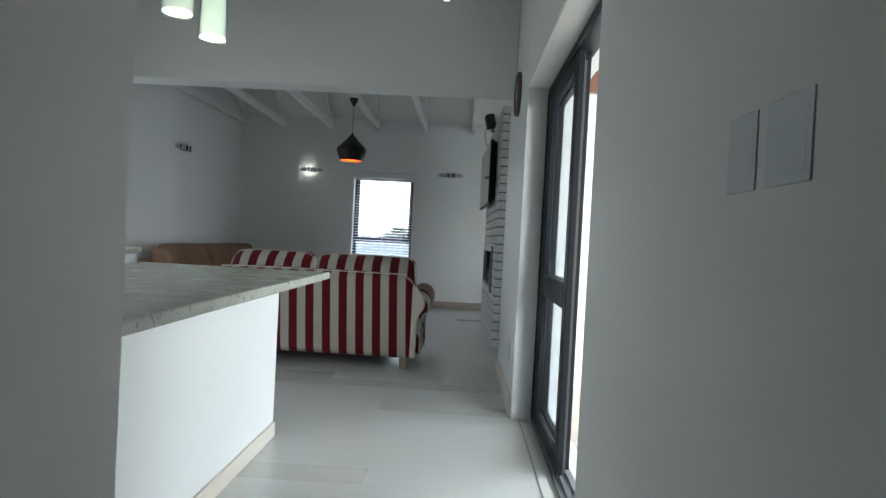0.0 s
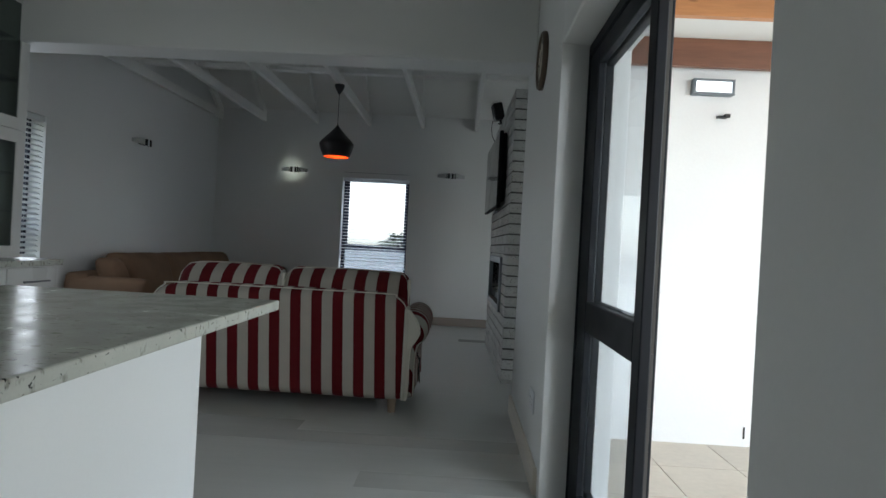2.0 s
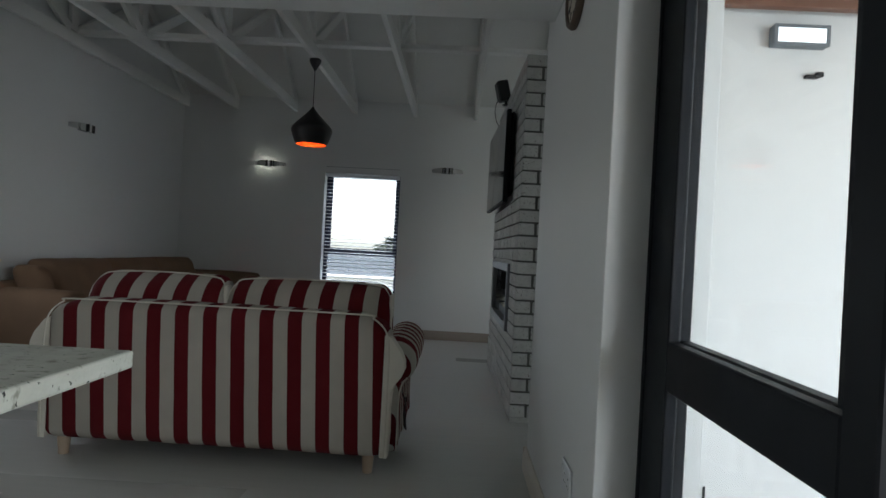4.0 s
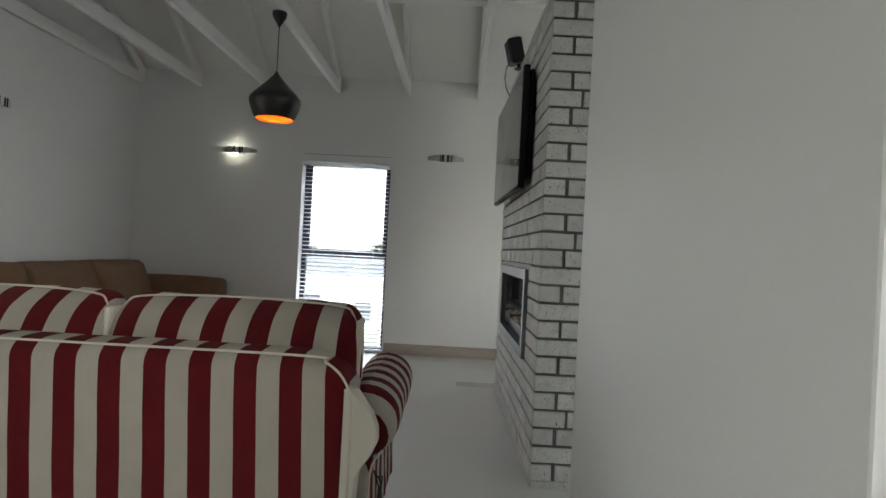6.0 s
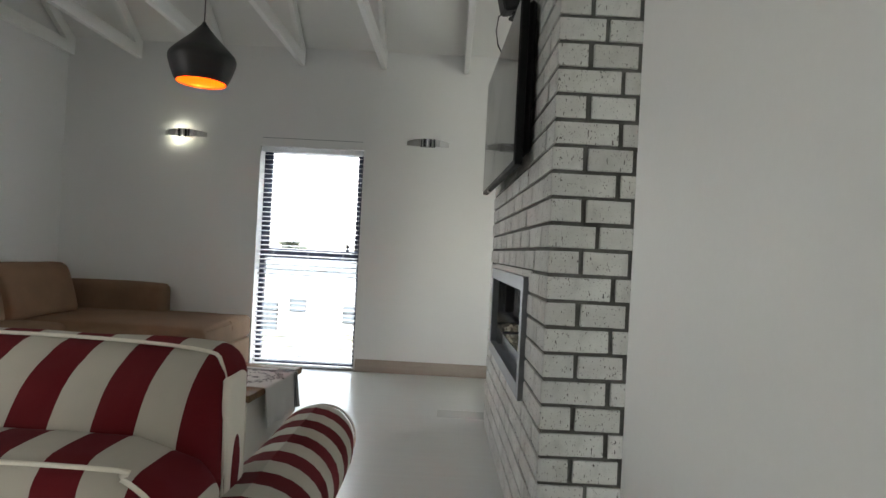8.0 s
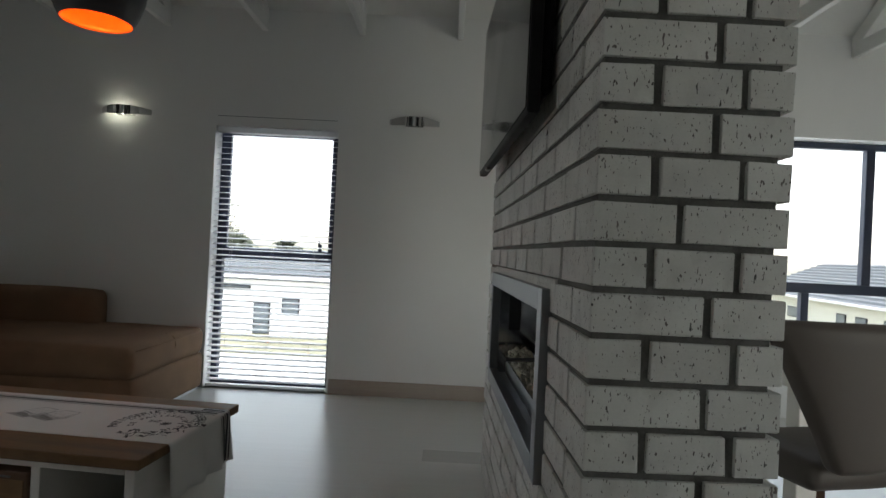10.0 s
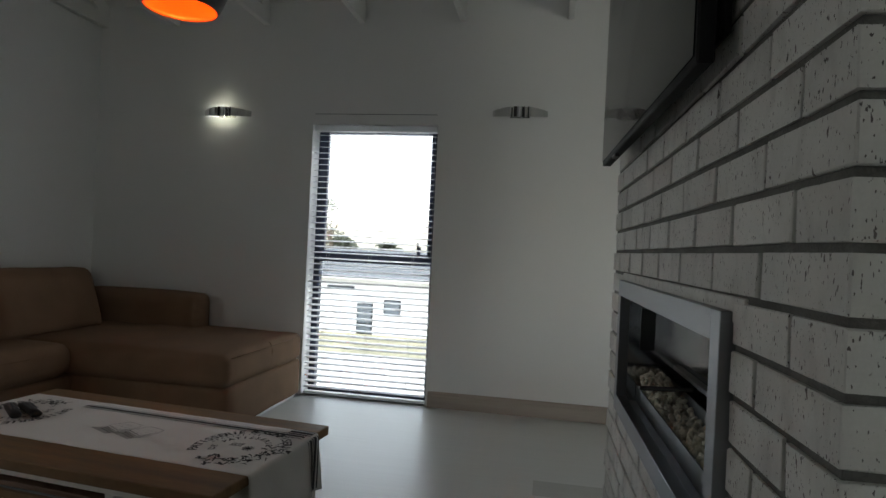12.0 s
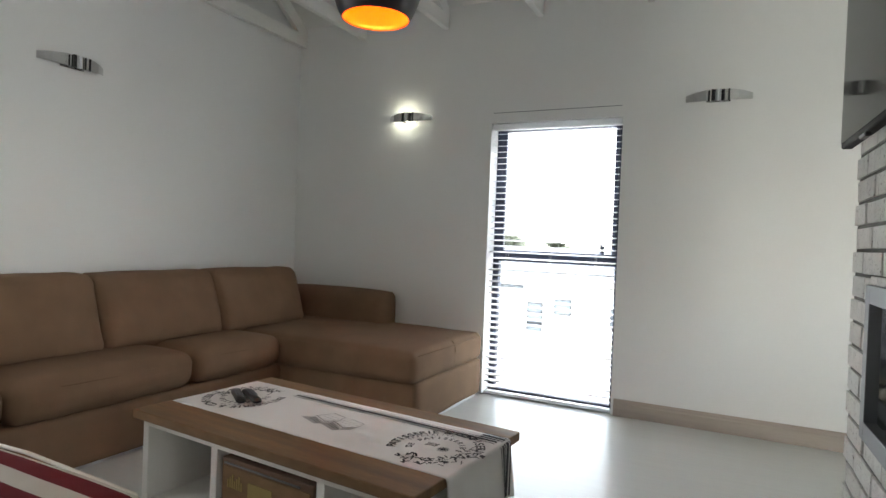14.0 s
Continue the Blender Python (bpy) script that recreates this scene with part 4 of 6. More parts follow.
# wall clock
ck = thing("wall_clock", "round vintage wall clock with dark wooden rim", "clock", at=(KX, 5.93, 2.19), rz=0)
my = Matrix.Rotation(radians(-90), 4, "Y")
for nm, prof, m in (("rim", [(0.135, 0.001), (0.158, 0.001), (0.160, 0.015), (0.152, 0.028), (0.140, 0.030), (0.134, 0.020), (0.134, 0.001)], M_CLOCKRIM), ("dial", [(0.0, 0.018), (0.136, 0.018), (0.136, 0.010)], M_CLOCKFACE)):
    bm = bmesh.new()
    lathe(bm, prof, 40)
    bmesh.ops.transform(bm, matrix=my, verts=bm.verts)
    part(nm, bm, m, ck, smooth=(nm == "rim"))
bm = bmesh.new()
for i in range(12):
    a = 2 * math.pi * i / 12
    box(bm, (-0.0215, -0.004, 0.092), (-0.0185, 0.004, 0.122), 0, 1, Matrix.Rotation(a, 4, "X"))
part("hour_marks", bm, M_BLACK, ck)
for nm, ln, a in (("hour_hand", 0.07, 55), ("minute_hand", 0.105, -140)):
    bm = bmesh.new()
    box(bm, (-0.024, -0.003, -0.015), (-0.0225, 0.003, ln), 0, 1, Matrix.Rotation(radians(a), 4, "X"))
    part(nm, bm, M_BLACK, ck)

# sockets and switches
so = thing("wall_socket", "white double wall socket plate above skirting", "socket", at=(KX, 5.66, 0.37))
part("plate", boxes(((-0.009, -0.075, -0.055), (0, 0.075, 0.055)), bevel=0.003), M_SWITCH, so)
for dy in (-0.04, 0.02):
    bm = bmesh.new()
    for a, b in ((0, 0.015), (-0.012, -0.012), (0.012, -0.012)):
        box(bm, (-0.0095, dy + a - 0.003, b - 0.003), (-0.0088, dy + a + 0.003, b + 0.003))
    part("socket_holes", bm, M_BLACK, so)
part("socket_rocker", boxes(((-0.013, 0.045, 0.005), (-0.009, 0.065, 0.035)), bevel=0.001), M_SWITCH, so)
for ya, yb in ((2.445, 2.535), (2.308, 2.418)):
    sw = thing("switch_plate", "flat white light switch plate on passage wall", "light switch", "passage switches", at=(QX, (ya + yb) / 2, 1.255))
    w = (yb - ya) / 2
    part("plate", boxes(((-0.0024, -w, -0.058), (0, w, 0.058)), bevel=0.0011), M_PLATE, sw)
    part("rocker", boxes(((-0.0028, -w + 0.012, -0.045), (-0.0024, w - 0.012, 0.045)), bevel=0.0002), M_PLATE, sw)


# ---- brown corner sofa ----
def seam(bm, pts, r=0.004):
    tube(bm, pts, r, 6)


bs = thing("corner_sofa", "brown fabric corner sofa with chaise against wall", "sofa")
X0 = XL + 0.02
part("base_frame", (lambda bm: (soft(bm, (X0, 8.0, 0.02), (-3.06, 10.06, 0.285), 0.03, (0.004, 0.004, 0.0), 8), bm)[1])(bmesh.new()), M_BROWN, bs)
part("chaise_base", (lambda bm: (soft(bm, (X0, 10.055, 0.02), (-2.035, 11.085, 0.285), 0.025, (0.004, 0.004, 0.0), 8), bm)[1])(bmesh.new()), M_BROWN, bs)
part("base_lining", boxes(((X0 + 0.05, 8.0, 0.0), (-3.10, 10.0, 0.03)), ((X0 + 0.05, 10.1, 0.0), (-2.06, 11.06, 0.03))), M_SWITCH, bs, "pale lining below the skirt")
part("back_frame", (lambda bm: (soft(bm, (X0, 7.88, 0.05), (X0 + 0.22, 11.085, 0.72), 0.05, (0.01, 0.0, 0.01), 8), bm)[1])(bmesh.new()), M_BROWN, bs)
for nm, lo, hi in (("near_arm", (X0, 7.86, 0.03), (-3.10, 8.08, 0.68)), ("far_arm", (X0 + 0.1, 10.86, 0.2), (-2.775, 11.085, 0.73))):
    bm = bmesh.new()
    soft(bm, lo, hi, 0.06, (0.01, 0.008, 0.012), 9)
    part(nm, bm, M_BROWN, bs)
for nm, lo, hi, sd_ in (("seat_cushion", (-3.75, 8.06, 0.285), (-3.03, 8.36, 0.475), 1), ("seat_cushion", (-3.75, 8.365, 0.285), (-3.03, 9.32, 0.475), 2), ("seat_cushion", (-3.75, 9.325, 0.285), (-3.03, 10.03, 0.478), 3), ("chaise_cushion", (-3.75, 10.02, 0.285), (-2.03, 11.08, 0.475), 4)):
    bm = bmesh.new()
    if nm == "chaise_cushion":
        vs = soft(bm, lo, hi, 0.045, (0.006, 0.006, 0.022), 16, 0.006, sd_)
        for v in vs:
            if v.co.x > -2.9 and v.co.z > 0.38:
                v.co.z -= 0.006 * max(0, math.cos((v.co.x + 2.3) * 16)) * 0.5
    else:
        soft(bm, lo, hi, 0.07, (0.012, 0.004, 0.022), 14, 0.006, sd_)
    c = part(nm, bm, M_BROWN, bs)
    bm = bmesh.new()
    x1, ya, yb = hi[0] - 0.004, lo[1] + 0.06, hi[1] - 0.06
    zz = hi[2] - (0.022 if nm == "chaise_cushion" else 0.045)
    if nm == "chaise_cushion":
        seam(bm, [(x1 + 0.002, ya, zz), (x1 + 0.008, (ya + yb) / 2, zz), (x1 + 0.002, yb, zz)], 0.0035)
        seam(bm, [(-2.45, lo[1] + 0.01, zz - 0.002), (-2.9, lo[1] + 0.004, zz), (-3.2, lo[1] + 0.01, zz - 0.002)], 0.003)
        seam(bm, [(-2.026, 10.58, 0.33), (-2.024, 10.585, 0.42), (-2.04, 10.59, 0.468), (-2.10, 10.60, 0.488)], 0.0035)
    else:
        seam(bm, [(x1 - 0.006, ya, zz), (x1 + 0.004, (ya + yb) / 2, zz), (x1 - 0.006, yb, zz)], 0.003)
    part("seam", bm, M_BROWN, c, smooth=True)
for k, (ya, yb) in enumerate(((8.05, 8.20), (8.205, 9.03), (9.035, 9.86), (9.865, 10.69))):
    bm = bmesh.new()
    hh = 0.42
    if k == 0:
        hh = 0.38

    def lean(p, h=hh):
        p.x -= 0.13 * (p.z / h)
        return p
    soft(bm, (-3.66, ya, 0.47), (-3.44, yb, 0.47 + hh), 0.05, (0.045, 0.004, 0.008), 14, 0.007, k + 10, lean)
    c = part("back_cushion", bm, M_BROWN, bs)
    bm = bmesh.new()
    zt = 0.47 + hh - 0.012
    seam(bm, [(-3.60, ya + 0.03, zt), (-3.59, (ya + yb) / 2, zt + 0.012), (-3.60, yb - 0.03, zt)], 0.0035)
    part("seam", bm, M_BROWN, c, smooth=True)

# ---- striped sofa ----
SX0, SX1, SY = -2.33, -0.612, 6.50
ss = thing("striped_sofa", "red and cream striped two seat sofa with loose cover", "sofa", at=(SX0, SY, 0))
W = SX1 - SX0


bm = bmesh.new()
soft(bm, (0, 0, 0.10), (W, 0.20, 0.80), 0.055, (0.0, 0.012, 0.004), 18, 0.004, 21)
for v in bm.verts:
    if v.co.z > 0.70:
        for side, sx in ((1, W), (-1, 0)):
            d = abs(v.co.x - sx)
            if d < 0.13:
                v.co.z -= 0.75 * (0.13 - d) ** 2 / 0.13 * (v.co.z - 0.70) / 0.10
    v.co.y += 0.006 * math.sin(v.co.x * 23 + 1) * max(0, 0.5 - v.co.z)
part("backrest", bm, M_STRIPEX, ss)
bm = bmesh.new()
pts = [(0.004, -0.004, 0.11), (0.0, -0.008, 0.45), (0.004, -0.004, 0.64), (0.012, -0.002, 0.70), (0.04, 0.0, 0.748), (0.09, 0.0, 0.785), (0.15, 0.0, 0.800), (W / 2, -0.002, 0.802), (W - 0.15, 0.0, 0.800), (W - 0.09, 0.0, 0.785), (W - 0.04, 0.0, 0.748), (W - 0.012, -0.002, 0.70), (W - 0.002, -0.004, 0.64), (W, -0.008, 0.45), (W - 0.004, -0.004, 0.11)]
tube(bm, smooth_line(pts), 0.004, 8)
part("back_piping", bm, M_PIPING, ss, "cream piping", smooth=True)
for s, xa, xb in ((1, W - 0.10, W + 0.125), (-1, -0.125, 0.10)):
    arm = new("armrest")
    arm.parent = ss
    bm = bmesh.new()
    soft(bm, (xa, 0.12, 0.43), (xb, 1.0, 0.672), 0.115, (0.0, 0.012, 0.004), 16, 0.004, 31 + s)
    part("roll", bm, M_STRIPEY, arm)
    bm = bmesh.new()
    xi, xo = (W - 0.10, W + 0.045) if s == 1 else (-0.045, 0.10)

    def gather(p, s=s):
        p.x += s * (0.010 * math.sin((p.y) * 55) * max(0, -p.z) * 2.2 + 0.03 * max(0, p.z))
        return p
    soft(bm, (xi, 0.14, 0.085), (xo, 0.98, 0.56), 0.03, (0.0, 0.01, 0.0), 22, 0.004, 35, gather)
    part("arm_skirt", bm, M_STRIPEY, arm)
    bm = bmesh.new()
    r, cx, cz = 0.100, (xa + xb) / 2, 0.55
    ring = [(cx + r * math.cos(a), 0.985, cz + r * math.sin(a)) for a in [radians(-40 + 260 * i / 20) for i in range(21)]]
    tube(bm, ring, 0.004, 8)
    part("piping", bm, M_PIPING, arm, "cream piping", smooth=True)
    bm = bmesh.new()
    side = [(xo if s == 1 else xi, 0.13, 0.10), ((xo if s == 1 else xi) + s * 0.004, 0.125, 0.40), (cx + s * 0.07, 0.16, 0.47)]
    tube(bm, smooth_line(side), 0.004, 8)
    part("piping", bm, M_PIPING, arm, "cream piping", smooth=True)
    bm = bmesh.new()
    base = W if s == 1 else 0.0
    rows = []
    for yy, grow in ((0.0, -0.006), (0.012, 0.0), (0.07, 0.0)):
        rows.append([bm.verts.new((base + s * (x + grow), yy, z)) for x, z in ((-0.02, 0.705), (0.012, 0.69), (0.034, 0.66), (0.060, 0.625), (0.078, 0.58), (0.080, 0.54), (0.062, 0.50), (0.036, 0.465), (0.022, 0.43), (0.016, 0.33), (0.020, 0.22), (0.014, 0.105), (-0.02, 0.105))])
    for a, c in zip(rows, rows[1:]):
        for i in range(len(a)):
            bm.faces.new((a[i], a[(i + 1) % len(a)], c[(i + 1) % len(a)], c[i]))
    bm.faces.new(rows[0])
    bm.faces.new(rows[-1])
    part("side_panel", bm, M_CREAMFAB, arm, "plain cream side panel")
    bm = bmesh.new()
    for q in range(3):
        x = (xo if s == 1 else xi) + s * 0.012
        yy = 0.17 + 0.05 * q
        tube(bm, [(x, yy, 0.40 - 0.03 * q), (x + s * 0.018, yy + 0.01, 0.34), (x + s * 0.012, yy + 0.02, 0.27), (x + s * 0.022, yy + 0.03, 0.20 - 0.02 * q)], 0.003, 5)
    part("tie", bm, M_BLACK, arm, "dark dangling cover tie", smooth=True)
bm = bmesh.new()
soft(bm, (0.05, 0.15, 0.10), (W - 0.05, 0.93, 0.33), 0.03, (0, 0.006, 0), 12)
part("seat_base", bm, M_STRIPEX, ss)
for xa, xb, sd_ in ((0.10, 0.83, 41), (0.84, W - 0.10, 42)):
    bm = bmesh.new()
    soft(bm, (xa, 0.22, 0.33), (xb, 0.97, 0.47), 0.05, (0.004, 0.012, 0.02), 12, 0.005, sd_)
    part("seat_cushion", bm, M_STRIPEX, ss)
def back(z):
    """How far a cushion has rolled back at height z."""
    return 0.09 * max(0.0, ((z - 0.6925) / 0.2325 - 0.3) / 0.7) ** 1.5


def roll_back(p):
    p.y += back(p.z + 0.6925)
    return p


for xa, xb, sd_ in ((0.06, 0.795, 51), (0.805, W - 0.03, 52)):
    bm = bmesh.new()
    soft(bm, (xa, 0.19, 0.46), (xb, 0.40, 0.925), 0.08, (0.006, 0.02, 0.012), 18, 0.007, sd_, roll_back)
    c = part("back_cushion", bm, M_STRIPEC, ss)
    bm = bmesh.new()
    loop = [(xa + 0.0, 0.245, 0.60), (xa + 0.002, 0.24, 0.80), (xa + 0.03, 0.235, 0.895), (xa + 0.10, 0.232, 0.926), ((xa + xb) / 2, 0.23, 0.937), (xb - 0.10, 0.232, 0.926), (xb - 0.03, 0.235, 0.895), (xb - 0.002, 0.24, 0.80), (xb, 0.245, 0.60)]
    tube(bm, smooth_line([(x, y + back(z), z) for x, y, z in loop]), 0.004, 8)
    part("piping", bm, M_PIPING, c, "cream piping", smooth=True)
    bm = bmesh.new()
    tube(bm, [(xb + 0.0, 0.35, 0.56), (xb + 0.001, 0.352, 0.80), (xb - 0.03, 0.35, 0.90), (xb - 0.10, 0.348, 0.918), ((xa + xb) / 2, 0.35, 0.915)][:3], 0.005, 8)
    part("piping", bm, M_PIPING, c, "cream piping", smooth=True)
    bm = bmesh.new()
    soft(bm, (xb - 0.012, 0.25, 0.52), (xb + 0.006, 0.345, 0.885), 0.008, (0, 0, 0), 6, 0.002)
    part("cushion_side", bm, M_CREAMFAB, c, "plain cream cushion side")
for x in (0.07, W - 0.09):
    for y in (0.09, 0.86):
        bm = bmesh.new()
        cyl(bm, (x, y, 0), (x, y, 0.11), 0.024, 0.034, 14)
        part("leg", bm, M_PALELEG, ss, "turned pale wooden leg")
ot = thing("striped_footstool", "red and cream striped footstool with cream piping", "footstool", at=(-2.75, 7.50, 0))
bm = bmesh.new()
soft(bm, (0, 0, 0.06), (1.10, 0.48, 0.48), 0.05, (0.006, 0.006, 0.02), 14, 0.004, 61)
part("cover", bm, M_STRIPEY, ot)
bm = bmesh.new()
tube(bm, [(0.02, 0.02, 0.468), (0.02, 0.46, 0.468), (0.55, 0.472, 0.480), (1.04, 0.462, 0.470), (1.085, 0.43, 0.462), (1.085, 0.04, 0.462), (0.5, 0.012, 0.475), (0.03, 0.02, 0.468)], 0.006, 8)
part("piping", bm, M_PIPING, ot, "cream piping", smooth=True)
for x in (0.08, 1.02):
    for y in (0.07, 0.41):
        bm = bmesh.new()
        cyl(bm, (x, y, 0), (x, y, 0.07), 0.022, 0.03, 12)
        part("leg", bm, M_PALELEG, ot)

# ---- coffee table ----
TW, TD, TH = 1.385, 0.735, 0.42
ct = thing("coffee_table", "white painted coffee table with worn brown oak top", "coffee table", at=(-2.525, 8.553, 0), rz=-5.3)
part("tabletop", boxes(((0, 0, TH - 0.036), (TW, TD, TH)), bevel=0.003), M_OAK, ct, "worn brown oak top")
b = 0.03
for nm, lo, hi in (("end_panel", (b, b, 0.02), (b + 0.035, TD - b, TH - 0.036)), ("end_panel", (TW - b - 0.035, b, 0.02), (TW - b, TD - b, TH - 0.036)), ("divider", (0.45, b + 0.004, 0.06), (0.485, TD - b, TH - 0.066)), ("divider", (0.98, b + 0.004, 0.06), (1.015, TD - b, TH - 0.066)),
                   ("bottom_panel", (b + 0.035, b, 0.02), (TW - b - 0.035, TD - b, 0.06)), ("top_rail", (b + 0.035, b, TH - 0.066), (TW - b - 0.035, TD - b, TH - 0.036)), ("rear_panel", (b + 0.035, TD - b - 0.02, 0.06), (TW - b - 0.035, TD - b - 0.001, TH - 0.066))):
    part(nm, boxes((lo, hi), bevel=0.002), M_TABLEW, ct)
for x in (b, TW - b - 0.06):
    for y in (b, TD - b - 0.06):
        part("foot", boxes(((x + 0.002, y + 0.002, 0), (x + 0.058, y + 0.058, 0.02))), M_TABLEW, ct)
mt = ct.matrix_basis.copy()


def on_table(name, label, category, x, y, z, rz=0):
    t = thing(name, label, category)
    t.matrix_basis = mt @ pose(x, y, z, 0, 0, rz)
    return t


bk = on_table("board_game_box", "brown wooden games box tucked into table shelf", "box", 0.495, 0.05, 0.061)
part("case", boxes(((0, 0, 0), (0.46, 0.30, 0.262)), bevel=0.003), M_BOOK, bk)
part("front_panel", boxes(((0.012, -0.004, 0.01), (0.448, -0.0005, 0.235))), M_OAK, bk)
part("label_panel", boxes(((0.15, -0.007, 0.012), (0.27, -0.0045, 0.20))), M_GOLD, bk, "mustard label panel")
part("metal_strip", boxes(((0.02, -0.006, 0.243), (0.40, -0.0005, 0.248))), M_STEEL, bk)
bm = bmesh.new()
for i in range(7):
    box(bm, (0.04 + 0.012 * i, -0.0065, 0.16), (0.047 + 0.012 * i, -0.0045, 0.19 + 0.01 * (i % 3)))
part("label_bars", bm, M_GOLD, bk, "worn unreadable lettering")

# runner: flat strip over the top, falling down the right-hand end
rn = on_table("table_runner", "printed linen table runner hanging over table end", "table runner", 0, 0, TH + 0.0015)
RY0, RY1 = 0.165, 0.625
bm = bmesh.new()
path = [(0.02 + i * (TW - 0.02) / 30, 0.0) for i in range(31)] + [(TW + 0.007, -0.002), (TW + 0.011, -0.012), (TW + 0.012, -0.05), (TW + 0.014, -0.09), (TW + 0.017, -0.13), (TW + 0.018, -0.17), (TW + 0.02, -0.205)]
cols = 28
grid = []
for i, (x, z) in enumerate(path):
    row = []
    for j in range(cols + 1):
        v = j / cols
        y = RY0 + (RY1 - RY0) * v
        dx = 0
        if z < -0.005:
            k = min(1, -z / 0.2)
            dx = 0.012 * k * (1 + math.sin(v * 19)) * (0.4 + v)
            y += 0.008 * k * math.sin(v * 5)
        row.append(bm.verts.new((x + dx, y, z + 0.0006 * math.sin(x * 40 + v * 9) + (0.0012 if z > -0.005 else 0))))
    grid.append(row)
for a, c in zip(grid, grid[1:]):
    for j in range(cols):
        bm.faces.new((a[j], c[j], c[j + 1], a[j + 1]))
cloth = part("cloth", bm, M_CLOTH, rn, smooth=True)
sol = cloth.modifiers.new("thickness", "SOLIDIFY")
sol.thickness, sol.offset = 0.0012, -1


def on_cloth(u, v, lift=0.0035):
    """A place on the runner: u along it from the left end, v across it."""
    if u <= TW + 0.004:
        return Vector((u, RY0 + v * (RY1 - RY0) / 0.40, lift))
    d = u - TW - 0.004
    vv = v / 0.40
    k = min(1, d / 0.2)
    return Vector((TW + 0.012 + 0.007 * k + 0.012 * k * (1 + math.sin(vv * 19)) * (0.4 + vv) + lift, RY0 + v * (RY1 - RY0) / 0.40 + 0.008 * k * math.sin(vv * 5), -d))


def strip(bm, pts, w):
    """A printed line of width w through places (u, v)."""
    prev = None
    for i, (u, v) in enumerate(pts):
        a, c = pts[max(i - 1, 0)], pts[min(i + 1, len(pts) - 1)]
        d = Vector((c[0] - a[0], c[1] - a[1])).normalized()
        n2 = Vector((-d.y, d.x)) * w / 2
        pr = (bm.verts.new(on_cloth(u + n2.x, v + n2.y)), bm.verts.new(on_cloth(u - n2.x, v - n2.y)))
        if prev:
            bm.faces.new((prev[0], prev[1], pr[1], pr[0]))
        prev = pr


bm = bmesh.new()
for v, w in ((0.355, 0.004), (0.340, 0.013), (0.322, 0.004)):
    strip(bm, [(0.36 + i * 0.0335, v) for i in range(38)], w)
part("border_stripes", bm, M_PRINT, rn, "printed grey border stripes")
LETTERS = {}


def glyph(ch):
    if ch not in LETTERS:
        cu = bpy.data.curves.new("lettering", "FONT")
        cu.body, cu.size, cu.align_x, cu.offset = ch, 1.0, "CENTER", 0.022
        ob = bpy.data.objects.new("lettering", cu)
        scene.collection.objects.link(ob)
        dg = bpy.context.evaluated_depsgraph_get()
        me = bpy.data.meshes.new_from_object(ob.evaluated_get(dg))
        LETTERS[ch] = ([v.co.copy() for v in me.vertices], [tuple(p.vertices) for p in me.polygons])
        bpy.data.objects.remove(ob)
        bpy.data.curves.remove(cu)
        bpy.data.meshes.remove(me)
    return LETTERS[ch]


def arc_text(bm, text, cu, cv, r, size, mid, spread, flip=1, bold=0.0):
    """Letters round (cu, cv); mid and spread in degrees, clockwise from the top."""
    for i, ch in enumerate(text):
        if ch == " ":
            continue
        a = radians(mid + spread * ((i + 0.5) / len(text) - 0.5))
        verts, faces = glyph(ch)
        made = []
        for p in verts:
            x, y = p.x * size * 1.05, p.y * size
            rr = r + y
            gu = cu + flip * (rr * math.sin(a) + x * math.cos(a))
            gv = cv + flip * (rr * math.cos(a) - x * math.sin(a))
            made.append(bm.verts.new(on_cloth(gu, gv)))
        for f in faces:
            try:
                bm.faces.new([made[k] for k in f])
            except ValueError:
                pass


